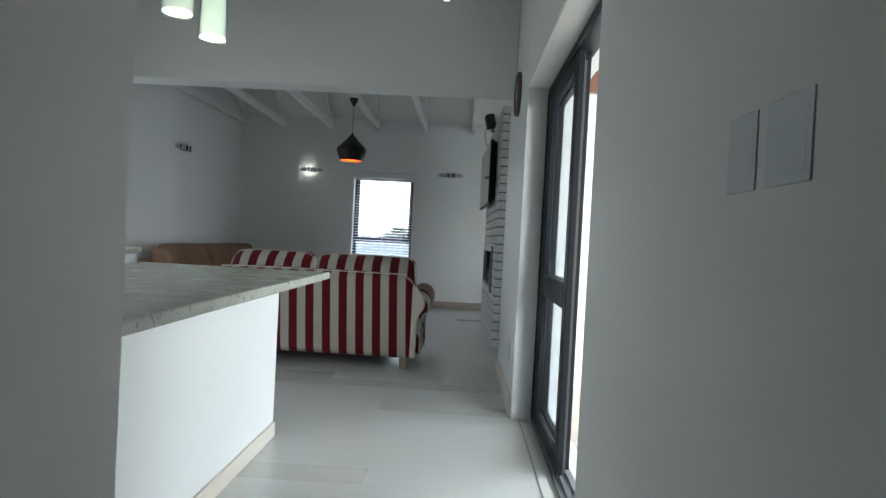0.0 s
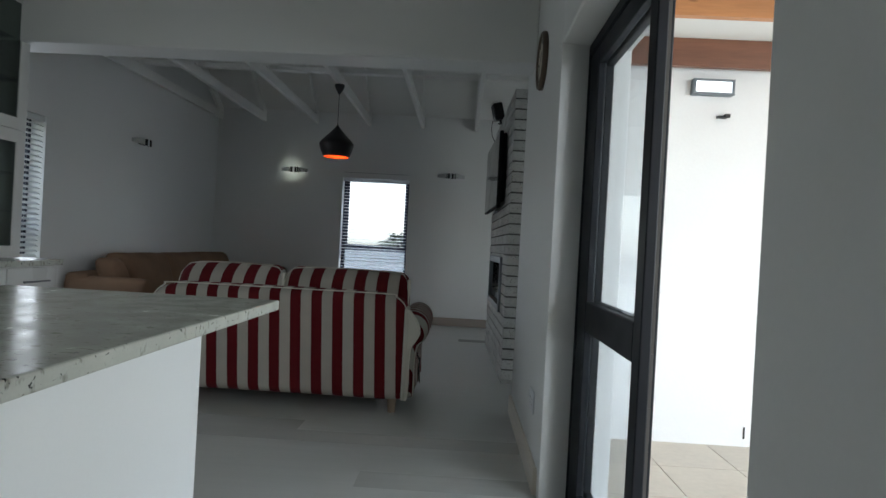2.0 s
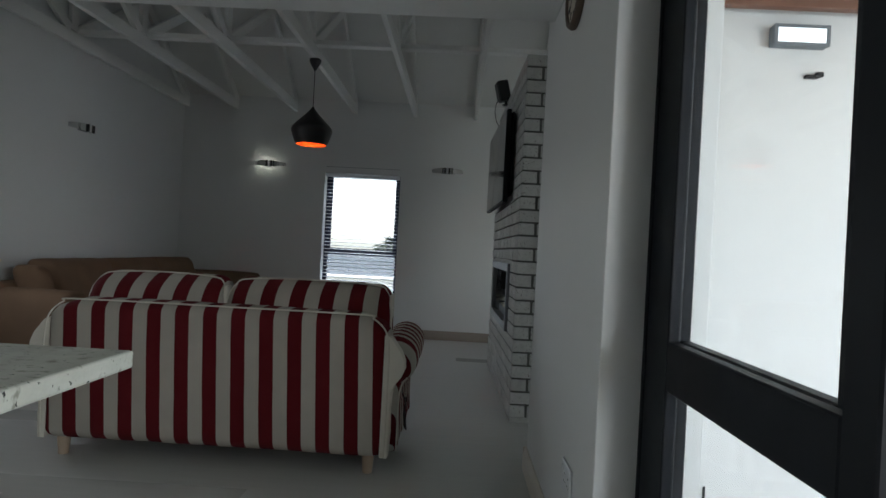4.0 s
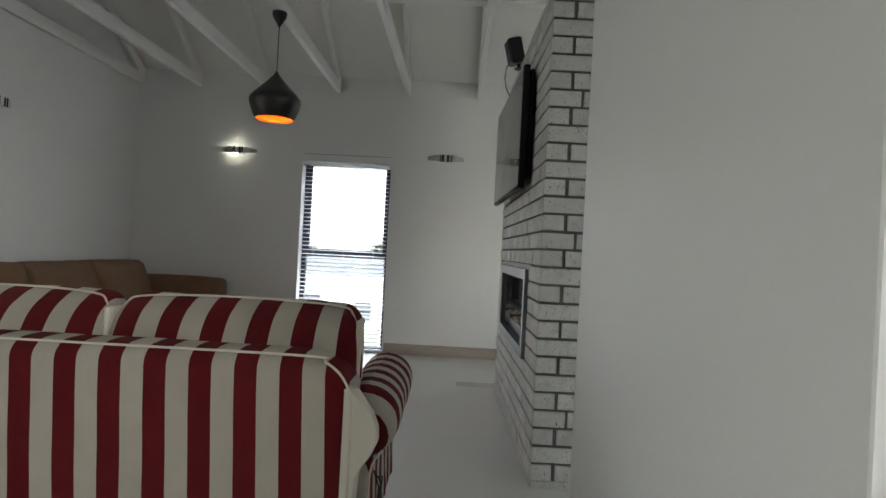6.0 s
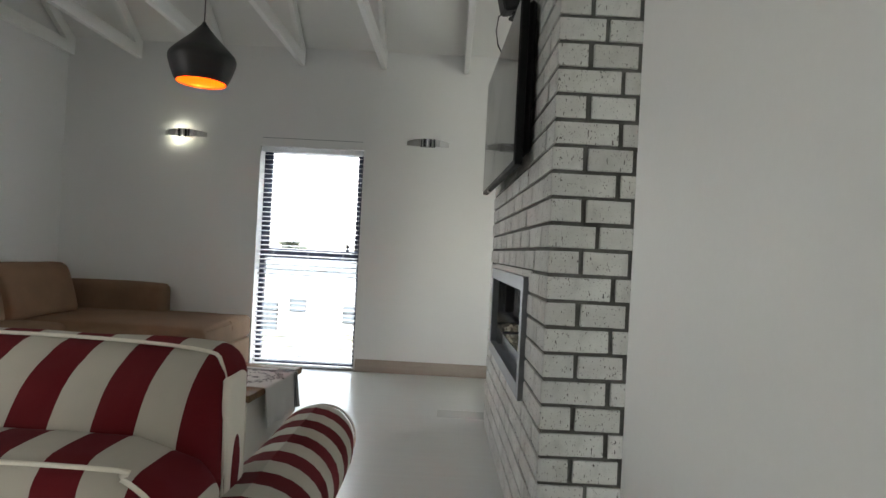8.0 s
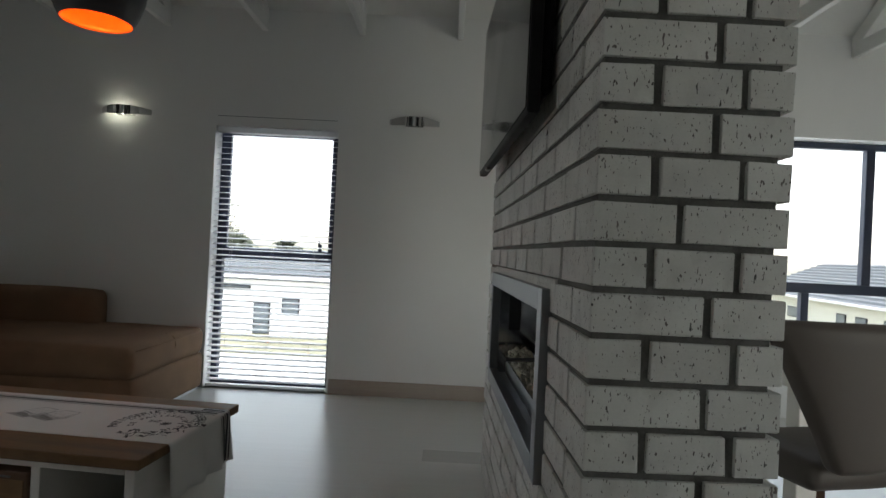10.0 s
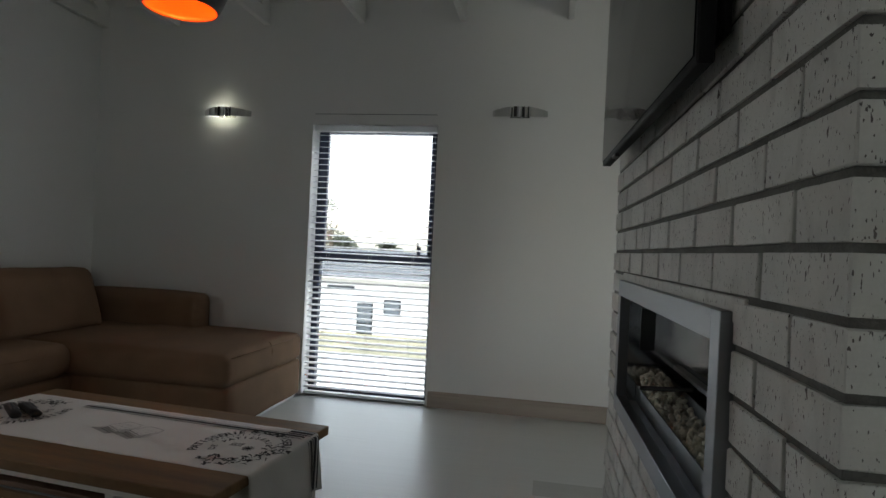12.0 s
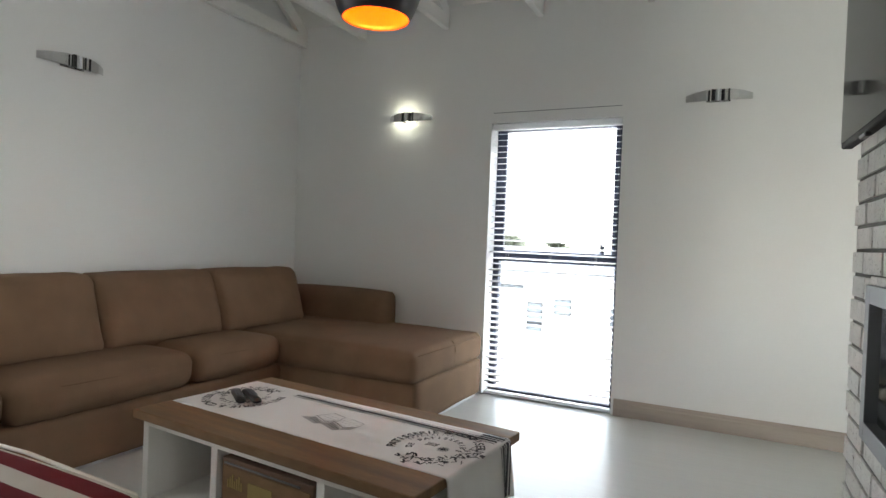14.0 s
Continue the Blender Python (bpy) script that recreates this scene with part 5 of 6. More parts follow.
for cu, cv, fl in ((1.225, 0.178, 1), (0.205, 0.205, -1)):
    md = thing("printed_medallion", "", "")
    md.parent = rn
    bm = bmesh.new()
    arc_text(bm, "PATISSERIE & CONFISERIE", cu, cv, 0.138, 0.044, -18, 205, fl)
    part("lettering", bm, M_PRINT, md, "dark grey curved lettering")
    bm = bmesh.new()
    arc_text(bm, "SPECIALITE", cu, cv, 0.118, 0.017, -45, 85, fl)
    part("small_lettering", bm, M_PRINT, md, "dark grey curved lettering")
    bm = bmesh.new()
    arc_text(bm, "DE PATISSERIE", cu, cv, 0.082, 0.030, -28, 190, fl)
    part("small_lettering", bm, M_PRINT, md, "dark grey curved lettering")
    bm = bmesh.new()
    rl = random.Random(8)
    for i in range(70):
        t = i / 70
        a = radians(60 + 150 * t)
        r0 = 0.120 + 0.024 * math.sin(i * 1.7)
        u0, v0 = cu + fl * r0 * math.sin(a), cv + fl * r0 * math.cos(a)
        b_ = rl.uniform(0, 6.28)
        ln = rl.uniform(0.014, 0.030)
        strip(bm, [(u0, v0), (u0 + ln * 0.5 * math.cos(b_), v0 + ln * 0.5 * math.sin(b_) + 0.002), (u0 + ln * math.cos(b_), v0 + ln * math.sin(b_))], rl.uniform(0.003, 0.008))
    for i in range(12):
        a = 2 * math.pi * i / 12
        strip(bm, [(cu + fl * 0.03, cv - fl * 0.0), (cu + fl * (0.03 + 0.022 * math.cos(a)), cv + fl * 0.02 * math.sin(a))], 0.004)
    for k in range(4):
        strip(bm, [(cu - fl * 0.045, cv + fl * (0.026 - 0.007 * k)), (cu - fl * 0.008, cv + fl * (0.030 - 0.007 * k))], 0.003)
    strip(bm, [(cu - fl * 0.047, cv + fl * 0.03), (cu - fl * 0.045, cv)], 0.003)
    strip(bm, [(cu - fl * 0.006, cv + fl * 0.033), (cu - fl * 0.009, cv + fl * 0.004)], 0.003)
    part("floral_print", bm, M_PRINT, md, "grey printed leaves and basket")
bm = bmesh.new()
for k, w in ((0, 0.006), (1, 0.016), (2, 0.006)):
    strip(bm, [(1.29 + i * 0.0155, 0.395 - 0.0008 * i - 0.017 * k) for i in range(20)], w)
part("end_stripes", bm, M_PRINT, rn, "printed grey stripes down the hanging end")
for cu, cv in ((0.70, 0.205), (0.81, 0.190)):
    bk_ = new("biscuit_stack_print")
    bk_.parent = rn
    G = 1.45
    bm = bmesh.new()
    for k in range(4):
        strip(bm, [(cu - 0.038 * G, cv - (0.010 + 0.007 * k) * G), (cu + 0.012 * G, cv - (0.030 + 0.007 * k) * G), (cu + 0.040 * G, cv - (0.008 + 0.007 * k) * G)], 0.003)
    strip(bm, [(cu - 0.038 * G, cv - 0.01 * G), (cu - 0.012 * G, cv + 0.03 * G), (cu + 0.038 * G, cv + 0.02 * G), (cu + 0.040 * G, cv - 0.008 * G)], 0.0025)
    for i in range(4):
        for j in range(3):
            a, c = cu + (-0.022 + 0.014 * i + 0.004 * j) * G, cv + (-0.014 - 0.003 * i + 0.013 * j) * G
            strip(bm, [(a, c), (a + 0.004, c)], 0.004)
    part("outline_print", bm, M_PRINT, bk_, "grey outline of stacked biscuits")
    bm = bmesh.new()
    vs = [bm.verts.new(on_cloth(cu + a, cv + b_, 0.0028)) for a, b_ in ((-0.10, -0.05), (0.01, -0.085), (0.02, -0.06), (-0.05, -0.025))]
    bm.faces.new(vs)
    part("shadow_print", bm, M_PRINTL, bk_, "pale grey printed smudge")

for k, (x, y, rz) in enumerate(((0.20, 0.36, -32), (0.245, 0.395, -26))):
    rc = on_table("remote_control", "slim black remote control lying on table runner", "remote control", x, y, TH + 0.006, rz)
    tagged(rc, group="remote controls")
    bm = bmesh.new()
    soft(bm, (-0.098, -0.019, 0), (0.098, 0.019, 0.019), 0.008, (0.004, 0.003, 0.003), 6, 0)
    part("casing", bm, M_BLACK, rc)
    bm = bmesh.new()
    for i in range(7):
        for j in range(3):
            box(bm, (-0.06 + i * 0.017, -0.014 + j * 0.011, 0.0235), (-0.051 + i * 0.017, -0.007 + j * 0.011, 0.0262), 0.001)
    part("buttons", bm, M_GREYMETAL, rc, "small grey buttons")

# ---- kitchen ----
isl = thing("kitchen_peninsula", "white plastered kitchen peninsula under granite worktop", "kitchen island")
part("panel", boxes(((-1.90, 2.78, 0.001), (-1.21, 4.73, 0.857)), bevel=0.004), M_WALL, isl)
part("plinth", boxes(((-1.209, 2.78, 0.001), (-1.198, 4.73, 0.085)), bevel=0.002), M_SKIRTW, isl, "cream plinth strip")
bm = bmesh.new()
box(bm, (-2.0, 2.765, 0.859), (-0.958, 4.81, 0.896), 0.006, 2)
solo("granite_worktop", bm, M_GRANITE, "polished pale speckled granite worktop on peninsula", "worktop")
CX = -2.97
kr = thing("base_cabinet", "white base cabinets with steel handles along wall", "kitchen cabinets")
part("carcass", boxes(((XL + 0.001, 3.2, 0.10), (CX + 0.002, 6.46, 0.868))), M_CAB, kr)
part("plinth", boxes(((XL + 0.001, 3.2, 0.0), (CX - 0.04, 6.44, 0.10))), M_CAB, kr)
for ya, yb, hz in ((3.21, 3.98, 0), (3.99, 4.76, 0), (5.545, 6.015, 0), (6.025, 6.45, 1)):
    dr = part("cabinet_door" if not hz else "drawer_front", boxes(((CX + 0.003, ya, 0.11 if not hz else 0.66), (CX + 0.022, yb, 0.860)), bevel=0.0015), M_CAB, kr)
    bm = bmesh.new()
    if hz:
        cyl(bm, (CX + 0.05, ya + 0.10, 0.775), (CX + 0.05, yb - 0.10, 0.775), 0.006, seg=10)
        for yy in (ya + 0.13, yb - 0.13):
            cyl(bm, (CX + 0.02, yy, 0.775), (CX + 0.05, yy, 0.775), 0.004, seg=8)
    else:
        yy = ya + 0.06
        cyl(bm, (CX + 0.05, yy, 0.55), (CX + 0.05, yy, 0.80), 0.006, seg=10)
        for zz in (0.58, 0.77):
            cyl(bm, (CX + 0.02, yy, zz), (CX + 0.05, yy, zz), 0.004, seg=8)
    part("handle", bm, M_STEEL, dr, "steel bar handle", smooth=True)
part("drawer_front", boxes(((CX + 0.003, 6.025, 0.11), (CX + 0.022, 6.45, 0.652)), bevel=0.0015), M_CAB, kr)
ov = thing("built_in_oven", "steel and black glass built-in oven under worktop", "oven", at=(CX + 0.003, 4.78, 0))
part("door", boxes(((0, 0, 0.13), (0.022, 0.75, 0.72)), bevel=0.002), M_SCREEN, ov)
part("control_panel", boxes(((0, 0, 0.725), (0.024, 0.75, 0.855)), bevel=0.002), M_STEEL, ov)
for yy in (0.2, 0.375, 0.55):
    bm = bmesh.new()
    cyl(bm, (0.024, yy, 0.79), (0.045, yy, 0.79), 0.017, seg=18)
    part("knob", bm, M_STEEL, ov)
bm = bmesh.new()
cyl(bm, (0.06, 0.06, 0.68), (0.06, 0.69, 0.68), 0.009, seg=10)
part("oven_handle", bm, M_STEEL, ov, smooth=True)
bm = bmesh.new()
box(bm, (XL + 0.001, 3.18, 0.870), (CX + 0.03, 6.50, 0.907), 0.005, 2)
solo("granite_counter", bm, M_GRANITE, "polished pale granite counter over base cabinets", "worktop")
structure("splashback", [((XL + 0.001, 3.2, 0.908), (XL + 0.012, 5.80, 1.52))], M_SPLASH, "grey glass splashback behind hob")
structure("kitchen_return_wall", [((XL + 0.001, 5.80, 0.908), (-3.46, 6.38, 2.52))], M_CAB, "white packing panel behind glass cabinet")
hd = thing("tall_wall_cabinet", "tall white wall cabinet beside glass cabinet", "wall cabinet")
part("carcass", boxes(((XL + 0.013, 4.7, 1.52), (-3.17, 5.90, 2.62))), M_CAB, hd)
for ya, yb in ((4.705, 5.295), (5.305, 5.895)):
    dr = part("cabinet_door", boxes(((-3.169, ya, 1.525), (-3.15, yb, 2.615)), bevel=0.0015), M_CAB, hd)
    bm = bmesh.new()
    cyl(bm, (-3.12, yb - 0.05, 1.62), (-3.12, yb - 0.05, 1.98), 0.006, seg=10)
    for zz in (1.65, 1.95):
        cyl(bm, (-3.15, yb - 0.05, zz), (-3.12, yb - 0.05, zz), 0.004, seg=8)
    part("handle", bm, M_STEEL, dr, "steel bar handle", smooth=True)
part("lower_side", boxes(((-3.45, 5.89, 0.908), (-3.17, 5.905, 1.52))), M_CAB, hd)
gc = thing("glass_cabinet", "white glass fronted display cabinet with glassware", "display cabinet")
gx0, gx1, gy0, gy1 = -3.46, -3.17, 5.91, 6.38
part("carcass", boxes(((gx0, gy0, 0.909), (gx0 + 0.012, gy1, 2.60)), ((gx0, gy0, 0.909), (gx1, gy0 + 0.016, 2.60)), ((gx0, gy1 - 0.016, 0.909), (gx1, gy1, 2.60)), ((gx0, gy0, 0.909), (gx1, gy1, 0.925)), ((gx0, gy0, 1.715), (gx1, gy1, 1.735)), ((gx0, gy0, 2.584), (gx1, gy1, 2.60))), M_CAB, gc)
for z0, z1 in ((0.912, 1.720), (1.728, 2.598)):
    dr = new("glazed_door")
    dr.parent = gc
    w = 0.075
    part("door_frame", boxes(((gx1 + 0.001, gy0, z0), (gx1 + 0.02, gy0 + w, z1)), ((gx1 + 0.001, gy1 - w, z0), (gx1 + 0.02, gy1, z1)), ((gx1 + 0.001, gy0 + w, z0), (gx1 + 0.02, gy1 - w, z0 + w)), ((gx1 + 0.001, gy0 + w, z1 - w), (gx1 + 0.02, gy1 - w, z1)), bevel=0.001), M_CAB, dr)
    pane(dr, (gx1 + 0.008, gy0 + w, z0 + w), (gx1 + 0.012, gy1 - w, z1 - w), M_TINT)
    bm = bmesh.new()
    yy = gy0 + 0.03
    cyl(bm, (gx1 + 0.05, yy, z0 + 0.20), (gx1 + 0.05, yy, z0 + 0.56), 0.006, seg=10)
    for zz in (z0 + 0.23, z0 + 0.53):
        cyl(bm, (gx1 + 0.02, yy, zz), (gx1 + 0.05, yy, zz), 0.004, seg=8)
    part("handle", bm, M_STEEL, dr, "steel bar handle", smooth=True)
    for f in (0.36, 0.66):
        zz = z0 + (z1 - z0) * f
        pane(gc, (gx0 + 0.013, gy0 + 0.017, zz), (gx1 - 0.01, gy1 - 0.017, zz + 0.006), M_CLEAR, "glass_shelf")


def tumbler(x, y, z, h, r, stem=False):
    t = thing("drinking_glass", "clear drinking glass standing in display cabinet", "glass", "cabinet glassware", at=(x, y, z))
    bm = bmesh.new()
    if stem:
        prof = [(0.0, 0.001), (r * 0.9, 0.001), (r * 0.2, 0.008), (0.004, 0.02), (0.004, h * 0.45), (r * 0.6, h * 0.52), (r, h * 0.7), (r * 0.85, h), (r * 0.8, h), (r * 0.93, h * 0.7), (r * 0.5, h * 0.55), (0.0, h * 0.5)]
    else:
        prof = [(0.0, 0.001), (r * 0.85, 0.001), (r, h), (r - 0.002, h), (r * 0.8, 0.006), (0.0, 0.006)]
    lathe(bm, prof, 14)
    part("bowl", bm, M_CLEAR, t, smooth=True)


for i, yy in enumerate((6.02, 6.10, 6.18, 6.27)):
    tumbler(-3.30, yy, 2.048, 0.17, 0.032, True)
    if i < 3:
        tumbler(-3.28, yy + 0.02, 1.210, 0.11, 0.03)
tumbler(-3.27, 6.06, 1.4525, 0.19, 0.03, True)
for yy, c in ((6.03, 0), (6.14, 1), (6.25, 2)):
    mg = thing("patterned_mug", "white mug with dark dots on cabinet shelf", "mug", "cabinet mugs", at=(-3.27, yy, 0.926))
    bm = bmesh.new()
    lathe(bm, [(0.0, 0.0), (0.034, 0.0), (0.038, 0.09), (0.035, 0.09), (0.031, 0.006), (0.0, 0.006)], 18)
    part("cup", bm, M_SWITCH, mg, smooth=True)
    bm = bmesh.new()
    tube(bm, [(0.036, 0, 0.07), (0.058, 0, 0.066), (0.062, 0, 0.04), (0.052, 0, 0.02), (0.035, 0, 0.02)], 0.004)
    part("handle", bm, M_SWITCH, mg, smooth=True)
    bm = bmesh.new()
    for q in range(9):
        a = q * 0.7
        for zz in (0.025, 0.06):
            box(bm, (0.0355, -0.006, zz), (0.0392, 0.006, zz + 0.014), 0, 1, Matrix.Rotation(a + zz * 8, 4, "Z"))
    part("dots", bm, M_BLACK, mg, "black dots")

for k, (x, y, z) in enumerate(((-1.50, 4.42, 2.005), (-1.50, 4.07, 1.995))):
    kp = thing("kitchen_pendant", "lit frosted glass cylinder pendant over worktop", "pendant lamp", "kitchen pendants", at=(x, y, z))
    bm = bmesh.new()
    lathe(bm, [(0.060, 0.012), (0.052, 0.24), (0.040, 0.25), (0.0, 0.252)], 28)
    part("frosted_shade", bm, M_FROST, kp, "lit frosted inner glass", smooth=True)
    bm = bmesh.new()
    lathe(bm, [(0.065, 0.0), (0.062, 0.27), (0.060, 0.27), (0.063, 0.0), (0.065, 0.0)], 28)
    g_ = part("clear_sleeve", bm, M_CLEAR, kp, "clear outer glass sleeve", smooth=True)
    g_.visible_shadow = False
    bm = bmesh.new()
    cyl(bm, (0, 0, 0.252), (0, 0, 0.31), 0.022, seg=16)
    part("cap", bm, M_CHROME, kp)
    bm = bmesh.new()
    cyl(bm, (0, 0, 0.31), (0, 0, CEIL - z - 0.02), 0.003, seg=8)
    part("flex", bm, M_BLACK, kp)
    bm = bmesh.new()
    cyl(bm, (0, 0, CEIL - z - 0.022), (0, 0, CEIL - z), 0.05, seg=24)
    part("canopy", bm, M_CHROME, kp)
    bulb("kitchen_pendant_light", (x, y, z - 0.03), 0.35, (0.98, 1.0, 0.85), 0.04)
sp = thing("ceiling_spotlight", "small white spotlight hanging below kitchen ceiling", "spotlight", at=(-0.467, 6.2, 2.962))
bm = bmesh.new()
lathe(bm, [(0.028, 0.0), (0.03, 0.012), (0.03, 0.05), (0.012, 0.06), (0.006, 0.138)], 20)
part("housing", bm, M_SWITCH, sp, smooth=True)
bm = bmesh.new()
cyl(bm, (0, 0, 0.002), (0, 0, 0.006), 0.0265, seg=20)
part("lens", bm, M_LED, sp)

# ---- dining room ----
ch = thing("dining_chair", "taupe upholstered high back dining chair with dark legs", "chair", at=(1.10, 8.60, 0), rz=14)
bm = bmesh.new()
def tilt_back(p):
    p.x *= 1 + 0.3 * p.z
    p.x += -0.45 * p.z + 0.015
    p.y -= 0.14 * (p.z + 0.26) + 0.05 * (p.x / 0.22) ** 2 * -1
    return p
soft(bm, (-0.225, -0.235, 0.51), (0.225, -0.165, 0.985), 0.025, (0.0, 0.006, 0.008), 12, 0.002, 71, tilt_back)
part("backrest", bm, M_TAUPE, ch)
bm = bmesh.new()
soft(bm, (-0.085, -0.13, 0.42), (0.345, 0.29, 0.51), 0.03, (0.004, 0.004, 0.015), 10)
part("seat", bm, M_TAUPE, ch)
for x in (-0.05, 0.31):
    for y, dy in ((-0.19, -0.05), (0.21, 0)):
        bm = bmesh.new()
        tube(bm, [(x, y + dy, 0.0), (x, y + dy * 0.5, 0.2), (x, y, 0.42)], 0.02, 4)
        part("leg", bm, M_LEGWOOD, ch)
dt = thing("dining_table", "white dining table with brown wooden top", "dining table", at=(1.3, 9.0, 0))
part("tabletop", boxes(((0, 0, 0.715), (1.7, 1.0, 0.75)), bevel=0.003), M_OAK, dt)
part("apron", boxes(((0.08, 0.08, 0.62), (1.62, 0.92, 0.715))), M_TABLEW, dt)
for x in (0.06, 1.54):
    for y in (0.06, 0.84):
        part("leg", boxes(((x, y, 0), (x + 0.1, y + 0.1, 0.714)), bevel=0.004), M_TABLEW, dt)

# ---- outside ----
GZ = -3.2
structure("ground", [((-400, -60, GZ - 0.3), (400, 900, GZ))], M_GRASS, "dry green lawn and ground running to the horizon")
structure("road", [((-200, 12.0, GZ), (200, 29.5, GZ + 0.02))], M_ROAD, "pale concrete paving and road beyond the window")


def house(name, x0, x1, y0, y1, h, roof_h, walls, label, wins, hip=3.0, at=(0, 0, 0), rz=0):
    hs = thing(name, label, "house", at=at, rz=rz)
    part("wall", boxes(((x0, y0, GZ), (x1, y1, GZ + h))), walls, hs)
    bm = bmesh.new()
    e = 0.5
    a = [bm.verts.new(p) for p in ((x0 - e, y0 - e, GZ + h), (x1 + e, y0 - e, GZ + h), (x1 + e, y1 + e, GZ + h), (x0 - e, y1 + e, GZ + h))]
    r = [bm.verts.new(((x0 + hip), (y0 + y1) / 2, GZ + h + roof_h)), bm.verts.new(((x1 - hip), (y0 + y1) / 2, GZ + h + roof_h))]
    for f in ((a[0], a[1], r[1], r[0]), (a[1], a[2], r[1]), (a[2], a[3], r[0], r[1]), (a[3], a[0], r[0]), (a[3], a[2], a[1], a[0])):
        bm.faces.new(f)
    part("roof", bm, M_ROOF, hs)
    bm = bmesh.new()
    half = (y1 - y0) / 2 + e
    for q in range(1, 12):
        u = q / 12
        xa, xb = x0 - e + (hip + e) * u + 0.1, x1 + e - (hip + e) * u - 0.1
        yq, zq = y0 - e + half * u, GZ + h + roof_h * u
        box(bm, (xa, yq - 0.05, zq - 0.05), (xb, yq + 0.05, zq + 0.09))
    tagged(part("roof_course", bm, M_GREYMETAL, hs, "raised darker roof courses"), kind="stuff")
    part("gutter", boxes(((x0 - e, y0 - e - 0.08, GZ + h - 0.05), (x1 + e, y0 - e, GZ + h + 0.07))), M_WHITEW, hs)
    for x, z, w, hh in wins:
        wn_ = part("window", boxes(((x, y0 - 0.05, GZ + z), (x + w, y0 + 0.02, GZ + z + hh))), M_FRAME, hs)
        nr = max(1, round(hh / 0.55))
        for q in range(nr):
            part("pane", boxes(((x + 0.06, y0 - 0.07, GZ + z + 0.05 + q * hh / nr), (x + w - 0.06, y0 - 0.051, GZ + z - 0.05 + (q + 1) * hh / nr))), M_DARKWIN, wn_)
    return hs


house("house", -24.0, 8.0, 35.0, 46.0, 2.75, 1.35, M_WHITEW, "white rendered single storey house with grey roof",
      [(-8.05, 1.0, 0.85, 0.75), (-9.4, 0.0, 0.8, 1.5), (-5.4, 0.55, 0.85, 0.95), (-11.0, 2.15, 1.4, 0.16), (-2.0, 1.0, 1.0, 1.0)])
house("house", 0.0, 24.0, 0.0, 9.0, 2.7, 2.25, M_CREAMW, "cream rendered low house with small square windows",
      [(1.5, 1.3, 1.4, 0.6), (6.0, 1.35, 1.6, 0.65), (12.5, 1.0, 1.0, 1.1), (14.5, 1.45, 1.1, 0.65), (17.1, 1.5, 1.1, 0.65), (20.4, 1.4, 1.2, 0.7)], 0.4, (23.4, 52.0, 0), -98.6)


def crown(name, x, y, trunk_h, spread, fronds, seed, label, droop=1.0):
    rr = random.Random(seed)
    t = thing(name, label, "tree", "distant trees", at=(x, y, GZ))
    bm = bmesh.new()
    cyl(bm, (0, 0, 0), (0.1, 0, trunk_h), 0.38, 0.28, 10)
    part("trunk", bm, M_TRUNK, t)
    bm = bmesh.new()
    for i in range(fronds):
        az = rr.uniform(0, 2 * math.pi)
        el = rr.uniform(-0.25, 1.35)
        ln = spread * rr.uniform(0.75, 1.1)
        prev = None
        for s in range(7):
            u = s / 6
            rad = ln * u * math.cos(el) * (1 - 0.12 * u)
            zz = trunk_h + ln * (math.sin(el) * u - droop * 0.55 * u * u)
            c = Vector((rad * math.cos(az), rad * math.sin(az), zz))
            side = Vector((-math.sin(az), math.cos(az), -0.25))
            w = 0.42 * math.sin(math.pi * min(1, u + 0.12)) + 0.02
            pr = (bm.verts.new(c + side * w), bm.verts.new(c + Vector((0, 0, 0.12))), bm.verts.new(c - side * w - Vector((0, 0, w * 0.5))))
            if prev and (s % 1 == 0):
                bm.faces.new((prev[0], prev[1], pr[1], pr[0]))
                bm.faces.new((prev[1], prev[2], pr[2], pr[1]))
            prev = pr
    tagged(part("crown", bm, M_LEAF, t), kind="stuff")


crown("palm_tree", -16.5, 66.0, 3.6, 2.7, 90, 4, "broad palm tree rising behind neighbouring house")
crown("palm_tree", -7.2, 66.0, 4.2, 2.9, 90, 7, "broad palm tree rising behind neighbouring house")
crown("palm_tree", -23.0, 70.0, 3.9, 3.0, 100, 5, "shaggy palm tree beyond the rooftops")


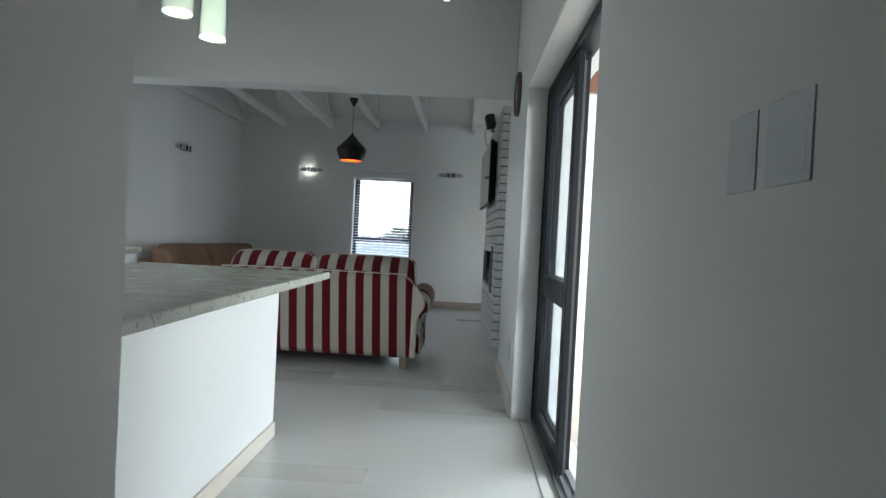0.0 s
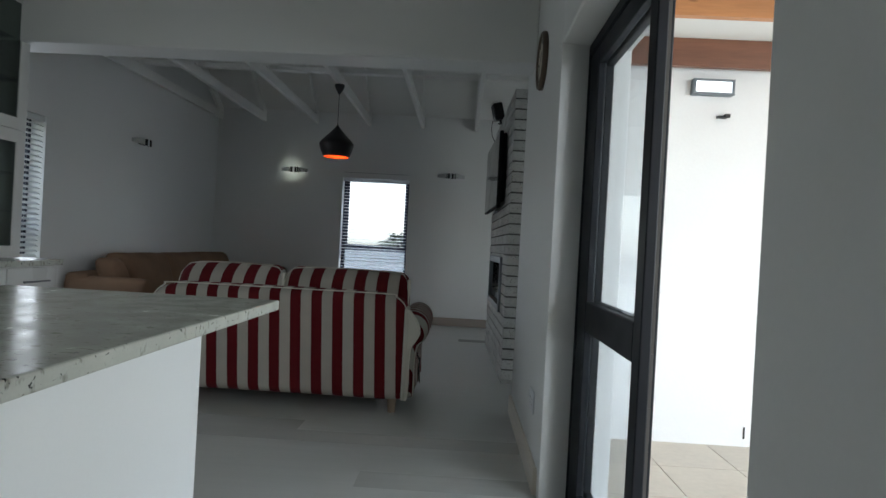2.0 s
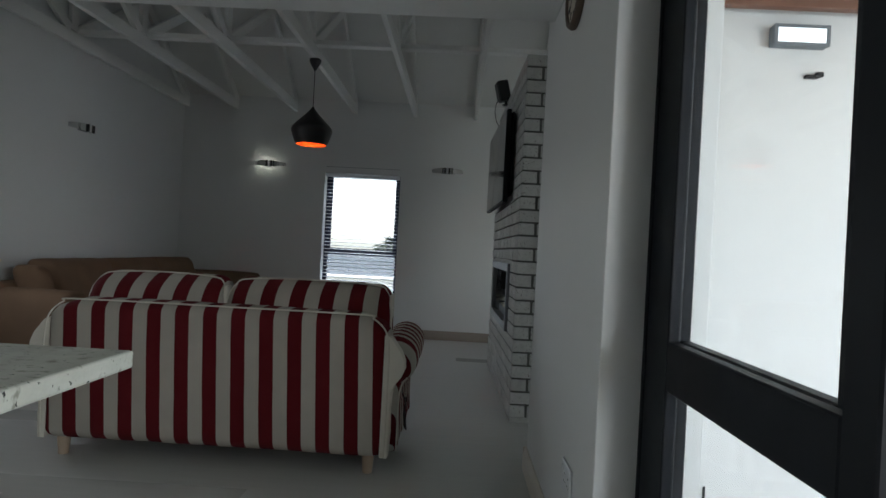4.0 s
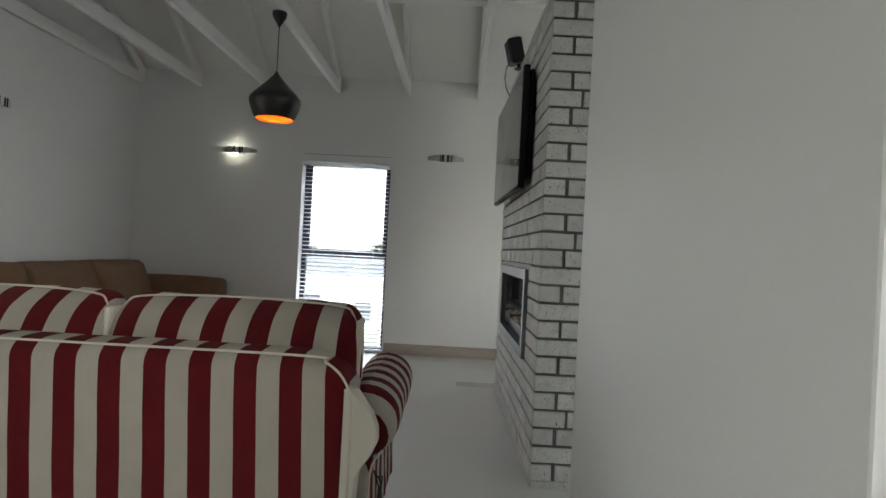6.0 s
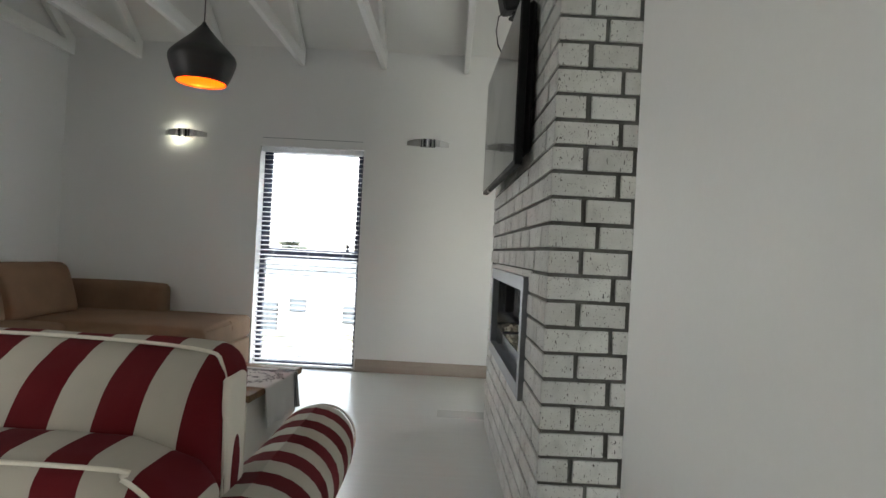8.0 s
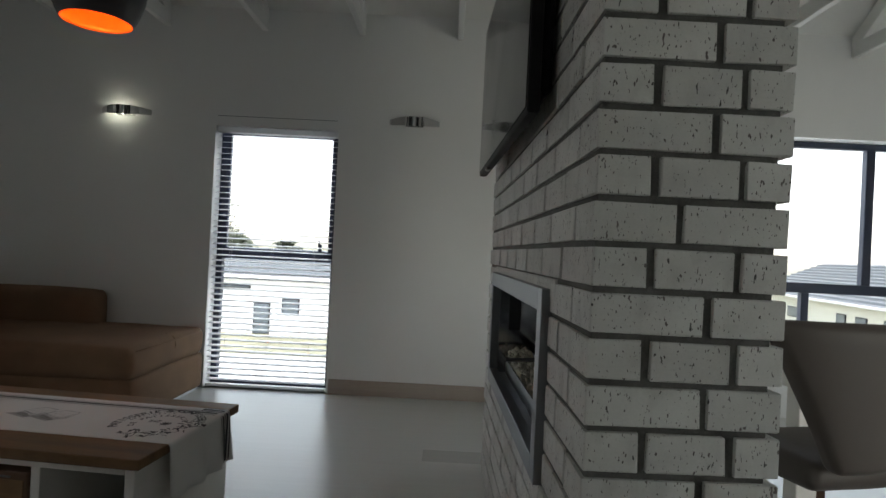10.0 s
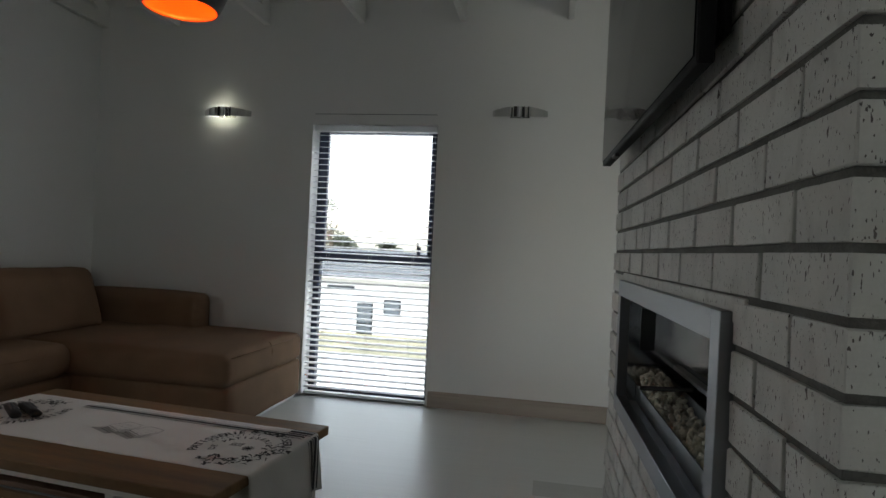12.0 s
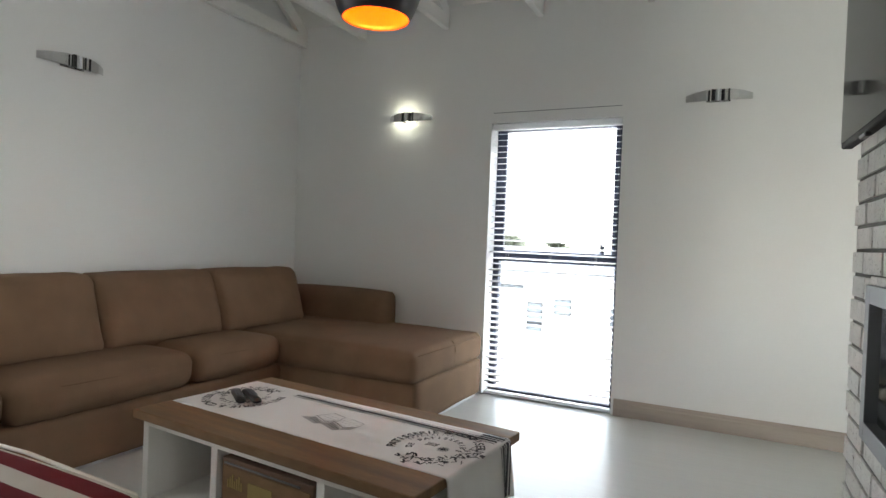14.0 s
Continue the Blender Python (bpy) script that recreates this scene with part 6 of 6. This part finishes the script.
def leafy(x, y, h, r, seed):
    rr = random.Random(seed)
    t = thing("tree", "tall sparse dark green tree beyond the rooftops", "tree", "distant trees", at=(x, y, GZ))
    bm = bmesh.new()
    cyl(bm, (0, 0, 0), (0, 0, h * 0.7), 0.3, 0.12, 8)
    for i in range(9):
        a = rr.uniform(0, 6.28)
        z0 = h * rr.uniform(0.35, 0.65)
        cyl(bm, (0, 0, z0), (r * 0.7 * math.cos(a), r * 0.7 * math.sin(a), z0 + h * rr.uniform(0.1, 0.28)), 0.09, 0.03, 6)
    part("trunk", bm, M_TRUNK, t)
    verts, faces = [], []
    for i in range(16):
        a, q = rr.uniform(0, 6.28), rr.uniform(0.2, 1) * r
        c = Vector((q * math.cos(a), q * math.sin(a), h * rr.uniform(0.45, 1.0)))
        for j in range(120):
            p = c + Vector((rr.gauss(0, 0.4), rr.gauss(0, 0.4), rr.gauss(0, 0.35)))
            d1 = Vector((rr.uniform(-1, 1), rr.uniform(-1, 1), rr.uniform(-1, 1))) * 0.16
            d2 = Vector((rr.uniform(-1, 1), rr.uniform(-1, 1), rr.uniform(-1, 1))) * 0.16
            n0 = len(verts)
            verts += [p, p + d1, p + d2]
            faces.append((n0, n0 + 1, n0 + 2))
    me = bpy.data.meshes.new("crown")
    me.from_pydata(verts, [], faces)
    me.materials.append(M_LEAF)
    ob = new("crown", me)
    ob.parent = t
    ob["kind"] = "stuff"


leafy(-22.0, 64.0, 8.6, 1.5, 6)

# ---- floor planks and patio tiles ----
PLANKS = {}
PW = 0.192


def plank_mesh(ln, m):
    key = (round(ln, 4), m.name)
    if key not in PLANKS:
        PLANKS[key] = finish(boxes(((0.0, 0.0, -0.0115), (key[0], PW, 0.0))), "plank", m)
    return PLANKS[key]


floor = bpy.data.objects["floor"]
rf = random.Random(9)
joined = bmesh.new()
y = -1.0
count = 0
while y < YF:
    x = XL - rf.uniform(0, 1.2)
    stop = XR if y > KY1 - 0.1 else KX + 0.1
    while x < stop:
        x1 = x + 1.38
        a, b_ = max(x, XL), min(x1, stop)
        if b_ - a > 0.02:
            ya = y
            vis = (y > 6.3 and b_ < 1.0 and y < YF) or (y > 3.0 and a > -2.4)
            if vis and count < 295:
                ob = new("plank", plank_mesh(b_ - a, M_PLANK))
                ob.parent = floor
                ob.location = (a, ya, 0)
                count += 1
            else:
                box(joined, (a, ya, -0.0115), (b_, ya + PW, 0.0))
        x = x1
    y += PW
tagged(part("planks_beyond", joined, M_PLANKJ, floor), kind="stuff")
bed = bpy.data.objects["ground_patio_bed"]
tm = finish(boxes(((0.002, 0.002, -0.062), (0.448, 0.448, -0.05)), bevel=0.0015), "tile", M_TILE)
for i in range(8):
    for j in range(12):
        ob = new("tile", tm)
        ob.parent = bed
        ob.location = (OUT + 0.45 * i, 1.08 + 0.45 * j, 0)
